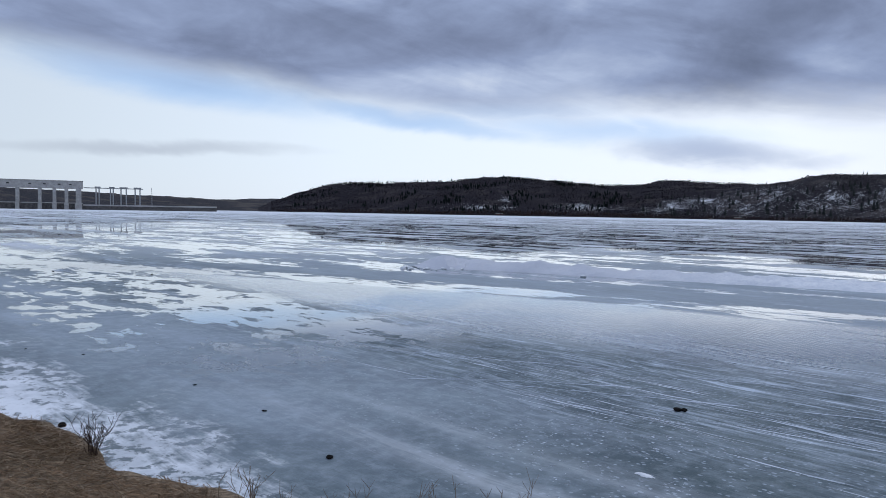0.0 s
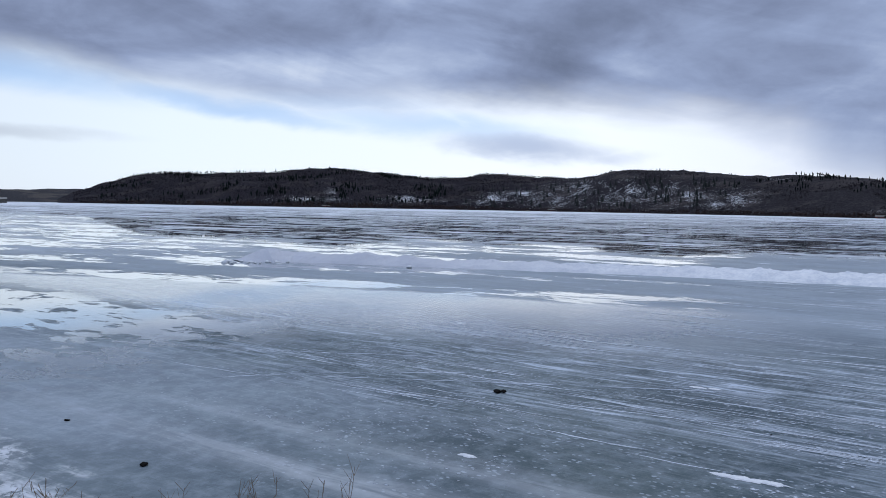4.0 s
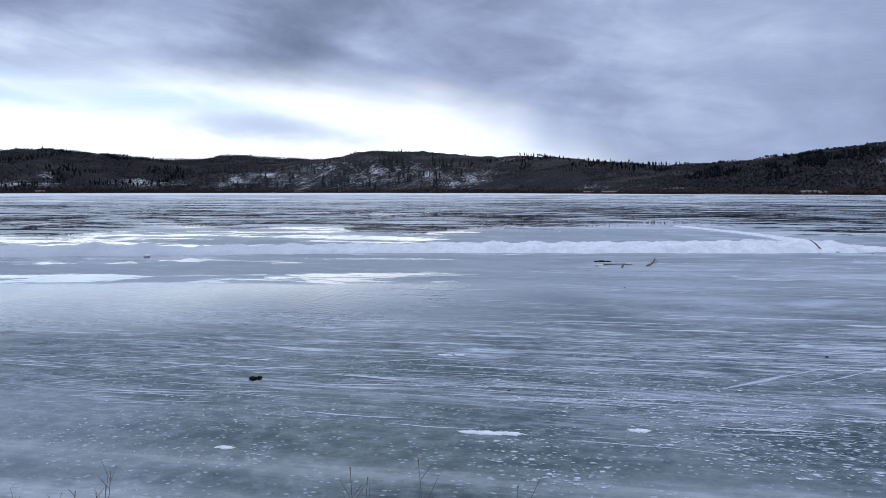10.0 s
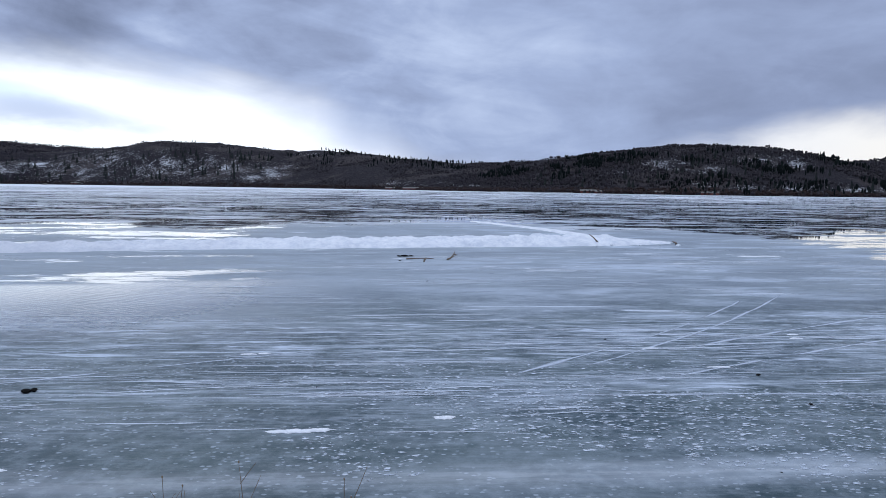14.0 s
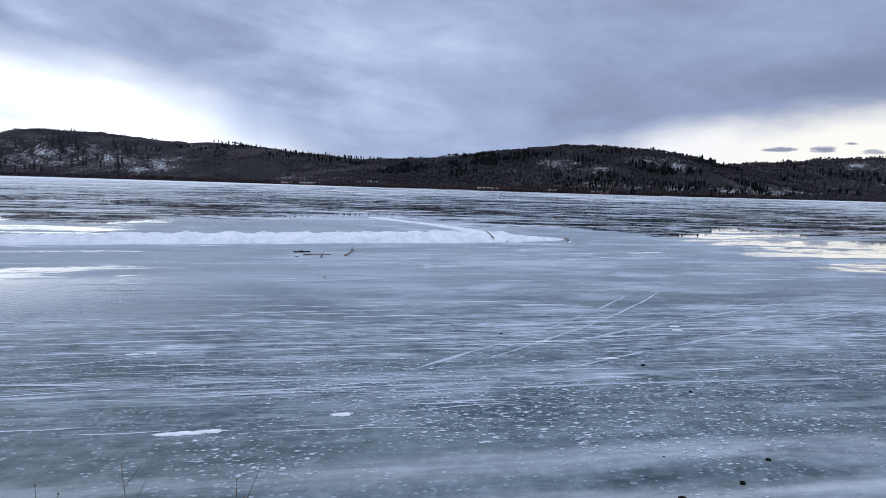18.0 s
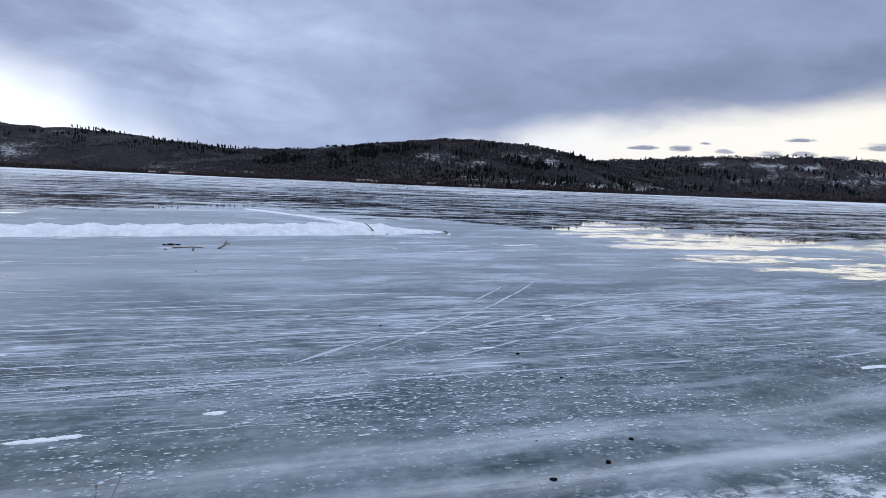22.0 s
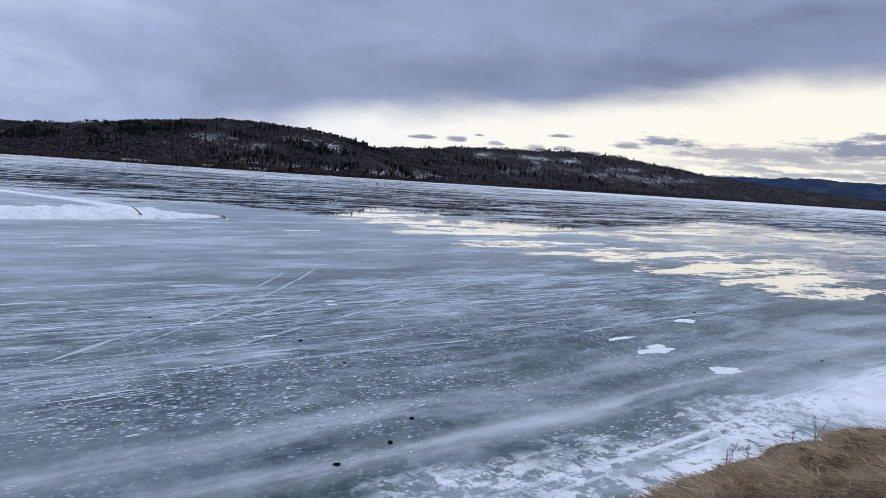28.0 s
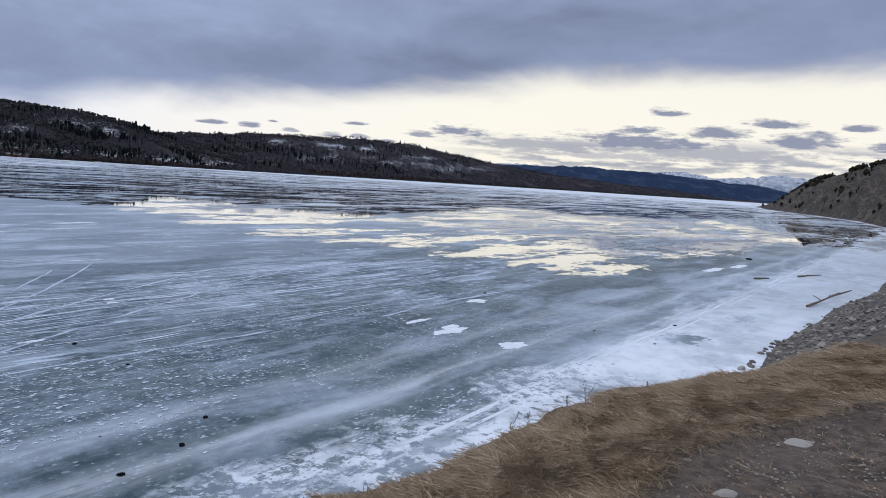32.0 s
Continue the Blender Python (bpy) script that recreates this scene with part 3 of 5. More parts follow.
def interp1(rows, q):
    """Straight interpolation between rows whose first column rises."""
    i = min(max(bisect_rows(rows, q) - 1, 0), len(rows) - 2)
    a, b = rows[i], rows[i + 1]
    k = min(max((q - a[0]) / (b[0] - a[0]), 0.0), 1.0)
    return [u + (v - u) * k for u, v in zip(a[1:], b[1:])]


def bisect_rows(rows, q):
    lo, hi = 0, len(rows)
    while lo < hi:
        m = (lo + hi) // 2
        if rows[m][0] <= q:
            lo = m + 1
        else:
            hi = m
    return lo


def smooth_table(table, q):
    """Rounded interpolation through a few control points."""
    n = len(table)
    i = min(max(bisect_rows(table, q) - 1, 0), n - 2)

    def slope(k):
        a, b = table[max(k - 1, 0)], table[min(k + 1, n - 1)]
        return (b[1] - a[1]) / (b[0] - a[0])
    (xa, ya), (xb, yb) = table[i], table[i + 1]
    h = xb - xa
    s = min(max((q - xa) / h, 0.0), 1.0)
    return (1 + 2 * s) * (1 - s) ** 2 * ya + s * (1 - s) ** 2 * h * slope(i) + s * s * (3 - 2 * s) * yb + s * s * (s - 1) * h * slope(i + 1)


def fbm(x, y, z=0.0, octaves=5):
    return noise.fractal(Vector((x, y, z)), 0.9, 2.0, octaves)


# ---------------------------------------------------------------- the frozen lake
bm = bmesh.new()
N = 24
grid = [[bm.verts.new((-4800 + 9600 * i / N, -4800 + 9600 * j / N, 0.0)) for j in range(N + 1)] for i in range(N + 1)]
for i in range(N):
    for j in range(N):
        bm.faces.new((grid[i][j], grid[i + 1][j], grid[i + 1][j + 1], grid[i][j + 1]))
lake = part("water", bm, MAT_ICE, None)
tagged(lake, "frozen lake with grey ice, frost streaks and wet melt patches", "ice", kind="structure")

# ---------------------------------------------------------------- hills round the lake
# distance of the far shore by compass direction
SHORE = [(-60, 900), (-34, 1000), (-22, 1500), (-13, 1700), (0, 1450), (20, 1330), (38, 1050), (58, 740), (80, 770), (96, 1150), (110, 2100), (122, 3300), (140, 3600)]
SNOW = [(0.2, 0.50, 1.6, 0.10, 0.7), (3.2, 0.50, 2.6, 0.14, 0.8), (11.0, 0.55, 2.2, 0.16, 0.9), (4.9, 1.05, 0.5, 0.25, 0.6), (16.6, 0.35, 1.0, 0.2, 0.9), (18.0, 0.80, 1.1, 0.25, 0.95), (19.6, 1.15, 1.2, 0.22, 0.9), (22.5, 0.9, 3.0, 0.7, 0.50), (24.5, 1.6, 2.4, 0.6, 0.50),
        (28.4, 1.55, 0.5, 0.7, 0.62), (29.2, 1.0, 1.2, 0.3, 0.6), (27.6, 0.9, 1.6, 0.5, 0.55), (30.5, 1.3, 3.0, 0.9, 0.48), (33.2, 1.1, 1.4, 0.28, 0.75), (34.6, 0.5, 1.0, 0.22, 0.85), (35.2, 1.3, 2.0, 0.4, 0.52), (36.6, 0.8, 1.0, 0.25, 0.7),
        (39.3, 2.42, 0.9, 0.10, 0.6), (47.5, 0.30, 2.0, 0.10, 0.75), (52.0, 0.12, 1.6, 0.07, 0.6), (66.8, 1.95, 1.2, 0.40, 0.60), (69.4, 1.65, 1.2, 0.32, 0.52), (73.6, 2.35, 1.8, 0.25, 0.60), (75.7, 1.9, 1.4, 0.15, 0.60), (63.0, 1.3, 1.0, 0.15, 0.4),
        (75.0, 0.25, 6.0, 0.24, 0.62), (80.5, 0.20, 3.6, 0.28, 0.66), (87.8, 2.15, 0.9, 0.16, 0.85), (91.6, 2.2, 1.6, 0.14, 0.85), (94.2, 2.10, 1.0, 0.16, 0.95), (90.5, 1.0, 2.6, 0.14, 0.55), (93.0, 1.5, 2.5, 0.2, 0.45), (97.6, 1.25, 2.0, 0.20, 0.75), (98.6, 1.7, 1.2, 0.12, 0.7),
        (100.5, 1.05, 2.4, 0.35, 0.58), (103.5, 1.2, 1.4, 0.15, 0.6)]


def snow_at(az, e):
    v = 0.0
    for a0, e0, wa, we, k in SNOW:
        q = ((az - a0) / wa) ** 2 + ((e - e0) / we) ** 2
        if q < 6:
            v = max(v, k * math.exp(-q * 0.6))
    return v * (1.05 + 0.7 * fbm(az * 0.9, e * 3.0, 2.0, 3)) if v > 0.01 else 0.0


class Ridge:
    """A range of hills between two compass directions: skyline heights in degrees, set back from the shore."""
    def __init__(self, sky, back, depth, rough, extra=0.0, set_to=None, bumps=1.0):
        self.sky, self.back, self.depth, self.rough, self.extra, self.set_to, self.bumps = sky, back, depth, rough, extra, set_to, bumps
        self.az0, self.az1 = sky[0][0], sky[-1][0]

    def point(self, az, s):
        """s: 0 at the foot, 1 at the crest, up to 1.5 behind it."""
        d = self.set_to or smooth_table(SHORE, az) + self.back
        r = d + s * self.depth
        crest = math.tan(radians(max(smooth_table(self.sky, az), -0.05))) * (d + self.depth) + 4.0
        x, y = r * math.sin(radians(az)), r * math.cos(radians(az))
        if s <= 1:
            k = math.sin(s * math.pi / 2) ** 1.15
            k += 0.11 * self.bumps * fbm(x * 0.005, y * 0.005, 1.0, 4) * math.sin(s * math.pi)
        else:
            k = 1 - (s - 1) * 1.4
        z = crest * max(k, 0.0) + self.rough * fbm(x * 0.02, y * 0.02, 5.0, 5) * min(s * 3, 1) - 0.6 * (s <= 0)
        return x, y, z

    def build(self, name, mat, label, step=0.1, rows=26):
        cols = int((self.az1 - self.az0) / step) + 1
        verts, faces, snow = [], [], []
        for i in range(cols):
            az = self.az0 + (self.az1 - self.az0) * i / (cols - 1)
            for j in range(rows):
                s = 1.5 * j / (rows - 1)
                x, y, z = self.point(az, s)
                verts.append((x, y, z))
                e = math.degrees((z - 4) / math.hypot(x, y))
                snow.append(snow_at(az, e))
        for i in range(cols - 1):
            for j in range(rows - 1):
                a = i * rows + j
                faces.append((a, a + rows, a + rows + 1, a + 1))
        me = mesh_of(name, verts, faces, mat, True)
        at = me.attributes.new("snow", "FLOAT", "POINT")
        at.data.foreach_set("value", snow)
        return tagged(new(name, me), label, "hill", kind="structure")


ridge_back = Ridge([(-14.5, 0.15), (-13, 0.75), (-11, 1.4), (-9, 2.0), (-3.5, 2.24), (0, 2.38), (2.8, 2.72), (7, 2.72), (10.5, 2.38), (14.6, 2.2), (17.2, 2.58), (21.5, 2.42), (28, 2.3), (34, 1.4)], 0, 750, 5)
knoll = Ridge([(14.2, 0.0), (15.5, 0.25), (18, 1.15), (21, 1.75), (25.2, 2.5), (29, 3.02), (34.3, 2.86), (37.3, 2.55), (40.2, 2.62), (46, 2.16), (50.2, 1.88), (54, 1.8), (58, 1.2)], 0, 420, 4)
wood_hill = Ridge([(47, 0.9), (50, 1.6), (54.3, 1.84), (59, 2.40), (63, 2.90), (68.6, 3.22), (73.2, 3.05), (76.3, 2.62), (79.6, 1.95), (83, 1.2), (88, 0.45), (92, 0.05)], 0, 420, 4)
ridge_right = Ridge([(72, 1.2), (77, 1.75), (81, 2.1), (85, 2.36), (90.5, 2.55), (96.5, 2.62), (100.3, 2.18), (104.8, 1.55), (110, 1.0), (116, 0.55), (122, 0.25), (127, 0.05)], 60, 900, 6)
ridge_blue = Ridge([(96, 1.0), (104, 1.5), (108.4, 1.70), (112.3, 1.78), (116.6, 1.70), (120.7, 1.40), (124.6, 1.12), (127, 0.75), (131, 0.55), (138, 0.5)], 0, 500, 8, set_to=3700)
peaks = Ridge([(102, 1.5), (107, 1.74), (109, 1.62), (112.3, 1.80), (114.5, 1.6), (117, 1.76), (119.3, 1.84), (121, 1.5), (123, 1.62), (125.7, 1.94), (127.5, 1.82), (130, 1.7), (136, 1.8)], 0, 300, 11, set_to=4300, bumps=1.5)
plain_left = Ridge([(-75, 1.4), (-60, 1.3), (-40, 1.25), (-31, 1.18), (-27, 1.10), (-23, 0.9), (-19.7, 0.80), (-17, 0.72), (-14.5, 0.84), (-12, 0.82), (-9, 0.5)], 400, 900, 2)
ridge_back.build("hill", MAT_HILL, "long brown wooded hill behind the lake, coloured dark as backlit")
knoll.build("hill", MAT_HILL_EAST, "brown knoll with thin snow streaks and scattered spruces")
wood_hill.build("hill", MAT_HILL_EAST, "dark wooded hill rising from the far shore")
ridge_right.build("hill", MAT_HILL_EAST, "long brown ridge with snow patches near its top")
ridge_blue.build("backdrop", MAT_BLUE, "far forested ridge tinted blue for haze", 0.2, 14)
_pk = peaks.build("backdrop", MAT_MOUNT, "far snowy mountain peaks on the skyline", 0.06, 22)
_sn = _pk.data.attributes["snow"]
_sn.data.foreach_set("value", [0.62 + 0.30 * min(max((v.co.z - 60) / 60, 0), 1) for v in _pk.data.vertices])
plain_left.build("hill", MAT_PLAIN, "low grey brown plain beyond the dam", 0.2, 14)

# ---------------------------------------------------------------- woods
rng = random.Random(7)


def spindles(name, spots, mat, label, wide=0.42, sides=4):
    """Many small upright tree shapes joined into one mesh."""
    verts, faces = [], []
    for x, y, z, h in spots:
        n = len(verts)
        w = h * wide * rng.uniform(0.6, 1.2)
        lean = rng.uniform(-0.1, 0.1) * h
        verts.append((x, y, z - 0.5))
        for level, k in ((0.35, 0.8), (0.65, 1.0)):
            turn = rng.uniform(0, 6)
            for q in range(sides):
                ang = turn + q * math.tau / sides
                rr = w * 0.5 * k * rng.uniform(0.55, 1.3)
                verts.append((x + rr * math.cos(ang) + lean * level, y + rr * math.sin(ang), z + h * level * rng.uniform(0.85, 1.15)))
        verts.append((x + lean, y, z + h))
        for q in range(sides):
            q2 = (q + 1) % sides
            faces.append((n, n + 1 + q2, n + 1 + q))
            faces.append((n + 1 + q, n + 1 + q2, n + 1 + sides + q2, n + 1 + sides + q))
            faces.append((n + 1 + sides + q, n + 1 + sides + q2, n + 1 + 2 * sides))
    me = mesh_of(name, verts, faces, mat)
    return tagged(new(name, me), label, "trees", kind="stuff")


def scatter(ridge, count, lo, hi, s0, s1, h0, h1, clump=0.0, thresh=0.0):
    out = []
    tries = 0
    while len(out) < count and tries < count * 12:
        tries += 1
        az, s = rng.uniform(lo, hi), rng.uniform(s0, s1)
        x, y, z = ridge.point(az, s)
        if clump and fbm(x * clump, y * clump, 9.0, 3) < thresh:
            continue
        if h1 < 7.5 and rng.random() < 2.2 * snow_at(az, math.degrees((z - 4) / math.hypot(x, y))):
            continue
        out.append((x, y, z, rng.uniform(h0, h1)))
    return out


bare = scatter(ridge_back, 7000, -13.5, 27, 0.0, 0.90, 2, 4, 0.006, -0.25)
spindles("bare_aspen_wood", bare, MAT_BARE, "dark leafless aspen woods covering the far hills", 0.95)
bare_east = scatter(knoll, 3200, 16, 56, 0.0, 0.86, 1.2, 3.0, 0.01, 0.0) + scatter(wood_hill, 9000, 48, 90, 0.0, 0.92, 2, 4.0, 0.008, -0.35) + scatter(ridge_right, 7000, 74, 122, 0.0, 0.93, 2, 5, 0.006, -0.25)
spindles("bare_aspen_wood", bare_east, MAT_BARE_EAST, "leafless grey brown aspen woods on the nearer hills", 0.95)
willows = scatter(wood_hill, 1500, 48, 84, 0.0, 0.05, 2, 4) + scatter(knoll, 1200, 15, 50, 0.0, 0.05, 1.5, 3.5) + scatter(ridge_back, 900, -13, 18, 0.0, 0.06, 2, 5) + scatter(ridge_right, 900, 80, 120, 0.0, 0.05, 2, 5)
spindles("willow_thicket", willows, MAT_WILLOW, "reddish brown willow thickets along the far shore", 1.1)
woods = scatter(ridge_back, 700, -12, 14, 0.05, 0.75, 6, 11, 0.009, 0.24) + scatter(ridge_back, 90, -10.5, 0, 0.9, 1.0, 5, 9) + scatter(wood_hill, 420, 49, 62, 0.30, 0.62, 4, 8, 0.012, 0.18) \
    + scatter(wood_hill, 420, 58, 82, 0.08, 0.60, 5, 9, 0.016, 0.24) + scatter(ridge_right, 300, 80, 104, 0.05, 0.6, 6, 11, 0.008, 0.2) + scatter(knoll, 200, 36, 54, 0.4, 0.85, 5, 8, 0.012, 0.18) \
    + scatter(wood_hill, 150, 66, 84, 0.0, 0.14, 4, 7.6)
spindles("spruce_wood", woods, MAT_FARWOOD, "dark green spruce stands on the far hills", 0.40)


def conifer_mesh(seed):
    """A spruce of height 1: ragged tiers of boughs round a stem."""
    q = random.Random(seed)
    bm = bmesh.new()
    tiers, sides = 8, 9
    for k in range(tiers):
        z0 = 0.10 + 0.82 * k / tiers
        rr = 0.21 * (1 - k / tiers) ** 0.85 + 0.02
        top = bm.verts.new((q.uniform(-0.01, 0.01), q.uniform(-0.01, 0.01), min(z0 + 0.26, 1.0)))
        ring = []
        for j in range(sides):
            ang = j * math.tau / sides + q.uniform(-0.2, 0.2)
            r2 = rr * q.uniform(0.55, 1.25) * (1.0 if j % 2 else 0.7)
            ring.append(bm.verts.new((r2 * math.cos(ang), r2 * math.sin(ang), z0 - q.uniform(0, 0.04))))
        hub = bm.verts.new((0, 0, z0 + 0.05))
        for j in range(sides):
            bm.faces.new((ring[j], ring[(j + 1) % sides], top))
            bm.faces.new((ring[(j + 1) % sides], ring[j], hub))
    return bm


def make_conifer(seed):
    thing = empty("spruce_tree", Matrix(), "dark green spruce standing on a far hillside", "tree", "spruces on the hills")
    bm = bmesh.new()
    tube(bm, [(0, 0, -0.08), (0, 0, 0.4), (0, 0, 0.9)], [0.022, 0.016, 0.004], 6)
    part("trunk", bm, MAT_BARK, thing)
    part("crown", conifer_mesh(seed), MAT_NEEDLE, thing)
    return thing


spots = scatter(knoll, 105, 17.5, 36, 0.06, 0.60, 8, 15) + scatter(knoll, 12, 22, 31, 0.96, 1.0, 4, 7) + scatter(wood_hill, 90, 56, 82, 0.05, 0.55, 6, 11) + scatter(wood_hill, 14, 71, 80, 0.95, 1.0, 3, 5) \
    + scatter(ridge_right, 40, 80, 100, 0.03, 0.3, 9, 14) + scatter(ridge_right, 14, 97, 101, 0.96, 1.0, 9, 14) + scatter(ridge_back, 16, -10, 3, 0.95, 1.0, 6, 10) + scatter(ridge_back, 24, 10, 20, 0.05, 0.4, 9, 15)
protos = [make_conifer(k) for k in range(5)]
for i, (x, y, z, h) in enumerate(spots):
    m = Matrix.LocRotScale((x, y, z), Euler((0, 0, rng.uniform(0, 6))), None)
    if i < 5:
        ob = protos[i]
        ob.matrix_basis = m
    else:
        ob = copy_thing(protos[i % 5], m)
    ob.scale = (h, h, h)

# ---------------------------------------------------------------- dam at the lake's end
DAM = 1100.0


def dam_at(az, el):
    """Across and up in the dam's own frame."""
    return DAM * math.tan(radians(az + 27)), 4 + DAM * math.tan(radians(el)) / math.cos(radians(az + 27))


dam_m = Matrix.LocRotScale((DAM * math.sin(radians(-27)), DAM * math.cos(radians(-27)), 0), Euler((0, 0, radians(27))), None)
gatehouse = empty("dam_gatehouse", dam_m, "grey concrete dam gatehouse raised on tall square piers", "dam")
x0, _ = dam_at(-40, 0)
x1, zb = dam_at(-26.7, 1.27)
_, zt = dam_at(-26.7, 1.80)
hall = box_part("hall", (x0, 0, zb), (x1, 22, zt), MAT_CONC, gatehouse, 0.15, "long windowless grey hall")
box_part("roof", (x0 - 0.5, -0.5, zt), (x1 + 0.5, 22.5, zt + 0.7), MAT_CONC, gatehouse, 0.1)
for az in (-38.6, -37.2, -35.8, -34.4, -33.0, -31.3, -30.0, -29.1, -28.2, -27.5):
    wx, wz = dam_at(az, 1.56)
    win = box_part("window", (wx - 1.6, -0.12, wz - 0.8), (wx + 1.6, 0.1, wz + 0.8), MAT_GLASS, hall)
for az, w in ((-38.0, 4.6), (-36.6, 4.6), (-35.2, 4.6), (-33.7, 4.6), (-32.2, 4.6), (-30.75, 4.0), (-29.4, 4.0), (-28.5, 4.2), (-27.75, 4.4), (-26.98, 7.0)):
    px, _ = dam_at(az, 0)
    pier = box_part("pier", (px - w / 2, 1.0, 8.5), (px + w / 2, 18, zb), MAT_CONC, gatehouse, 0.25)
    box_part("pier_foot", (px - w * 0.62, -2.0, -1), (px + w * 0.62, 20, 8.5), MAT_CONC, pier, 0.3)
dam = empty("dam_wall", dam_m, "long low dam wall of dark concrete", "dam")
xe, _ = dam_at(-17.5, 0)
xm, _ = dam_at(-26.7, 0)
box_part("wall", (x0, 4, -1), (xm, 30, 8.2), MAT_CONC_DARK, dam, 0.2)
box_part("wall", (xm, 4, -1), (xe, 30, 5.4), MAT_CONC_DARK, dam, 0.2)
box_part("deck", (x0, 3.4, 8.2), (xm, 31, 9.4), MAT_CONC, dam, 0.1)
box_part("deck", (xm, 3.4, 5.4), (xe, 31, 7.4), MAT_CONC, dam, 0.1)
for azc, w in ((-21.8, 16), (-20.0, 32), (-18.4, 20), (-24.2, 13)):
    gx, _ = dam_at(azc, 0)
    gate = box_part("gate", (gx - w / 2, 3.4, 0.3), (gx + w / 2, 3.9, 4.4), MAT_CONC_DARK, dam, 0.05, "dark sluice gate")
gantry = empty("gate_gantry", dam_m, "row of slim steel hoist frames on the dam crest", "gantry")
_, gz = dam_at(-24, 1.40)
xg, _ = dam_at(-22.7, 0)
box_part("rail_beam", (x1 + 0.8, 6, gz - 1.2), (xg, 7.6, gz), MAT_STEEL, gantry, 0.05)
for la, ra in ((-25.85, -25.65), (-24.9, -24.72), (-24.2, -23.85), (-23.25, -22.92)):
    lx, _ = dam_at(la, 0)
    rx, _ = dam_at(ra, 0)
    fr = box_part("cap_beam", (lx - 1.8, 5.2, gz + 0.02), (rx + 1.8, 8.6, gz + 1.5), MAT_STEEL, gantry, 0.05)
    for q in (lx, rx):
        box_part("leg", (q - 0.8, 6, 7.4), (q + 0.8, 7.6, gz - 1.2), MAT_STEEL, gantry, 0.05)
mx_, _ = dam_at(-22.1, 0)
mast = empty("lattice_mast", dam_m @ Matrix.Translation((mx_, 14, 7.4)) @ Matrix.Diagonal((1.4, 1.4, 1.4, 1)), "thin grey lattice mast on the dam", "mast")
for q in range(3):
    bm = bmesh.new()
    ang = q * math.tau / 3
    tube(bm, [(0.9 * math.cos(ang), 0.9 * math.sin(ang), 0), (0.25 * math.cos(ang), 0.25 * math.sin(ang), 18)], [0.14, 0.08], 5)
    part("leg", bm, MAT_STEEL, mast)
for k in range(9):
    z0 = 1 + k * 1.9
    r0 = 0.9 - 0.65 * z0 / 18
    bm = bmesh.new()
    for q in range(3):
        a0, a1 = q * math.tau / 3, (q + 1) * math.tau / 3
        tube(bm, [(r0 * math.cos(a0), r0 * math.sin(a0), z0), (r0 * math.cos(a1), r0 * math.sin(a1), z0 + 0.9)], [0.06, 0.06], 4)
    part("brace", bm, MAT_STEEL, mast)

# ---------------------------------------------------------------- sheds and docks along the far shore
def face_cam(az, d, z=0.0):
    return Matrix.LocRotScale((d * math.sin(radians(az)), d * math.cos(radians(az)), z), Euler((0, 0, radians(-az))), None)


def shed(az, d, w, h, wall_mat, label):
    s = empty("boathouse", face_cam(az, d, 0.4), label, "shed", "sheds on the far shore")
    box_part("wall", (-w / 2, -3, -0.6), (w / 2, 3, h), wall_mat, s, 0.05)
    bm = bmesh.new()
    v = [bm.verts.new(c) for c in ((-w / 2 - .4, -3.6, h), (w / 2 + .4, -3.6, h), (w / 2 + .4, 3.6, h), (-w / 2 - .4, 3.6, h), (-w / 2 - .4, 0, h + 1.5), (w / 2 + .4, 0, h + 1.5))]
    for f in ((0, 1, 5, 4), (2, 3, 4, 5), (1, 2, 5), (3, 0, 4), (3, 2, 1, 0)):
        bm.faces.new([v[i] for i in f])
    part("roof", bm, MAT_ROOF, s)
    n = max(int(w // 6), 1)
    for k in range(n):
        cx = -w / 2 + w * (k + 0.5) / n
        box_part("door", (cx - 1.2, -3.06, -0.2), (cx + 1.2, -2.9, h * 0.75), MAT_GLASS, s)


for az, w, h in ((45.4, 14, 1.6), (47.2, 26, 1.8), (61.0, 15, 2.0), (61.9, 9, 1.6), (66.4, 9, 1.8), (70.0, 16, 1.7)):
    shed(az, smooth_table(SHORE, az) + 4, w, h, MAT_RED, "low dark red shed on the far lake shore")
for az, w, h in ((22.4, 12, 2.4), (4.5, 14, 3)):
    shed(az, smooth_table(SHORE, az) + 10, w, h, MAT_RED, "small reddish cabin at the hill foot")
for k in range(16):
    az = 54.2 + k * 0.42 if k < 14 else 68.0 + k * 0.5
    d = smooth_table(SHORE, az) - 6
    dk = empty("floating_dock", face_cam(az, d, 0.0), "stored pale dock section lying on the shore ice", "dock", "dock sections")
    box_part("deck", (-2.4, -1.2, 0.35), (2.4, 1.2, 0.6), MAT_WHITE, dk, 0.03)
    for sx in (-1.9, 0, 1.9):
        box_part("float", (sx - 0.5, -1.0, -0.02), (sx + 0.5, 1.0, 0.35), MAT_GLASS, dk, 0.08)

# ---------------------------------------------------------------- snow ridge pushed up on the ice
BERM = [(-2.0, 52.2, 0.0, 0.9), (0.0, 52.8, 1.05, 2.2), (2.0, 53.0, 0.75, 2.4), (5.2, 51.4, 0.72, 1.9), (12.4, 47.4, 0.55, 1.8), (19.0, 44.0, 0.55, 1.8), (25.0, 40.6, 0.62, 1.9), (31.0, 36.6, 0.66, 2.0),
        (36.6, 33.0, 0.72, 2.1), (42.8, 28.6, 0.78, 2.3), (46.4, 26.4, 0.85, 2.4), (48.8, 24.6, 0.55, 1.9), (51.4, 22.8, 0.22, 1.0), (52.6, 21.9, 0.0, 0.4)]


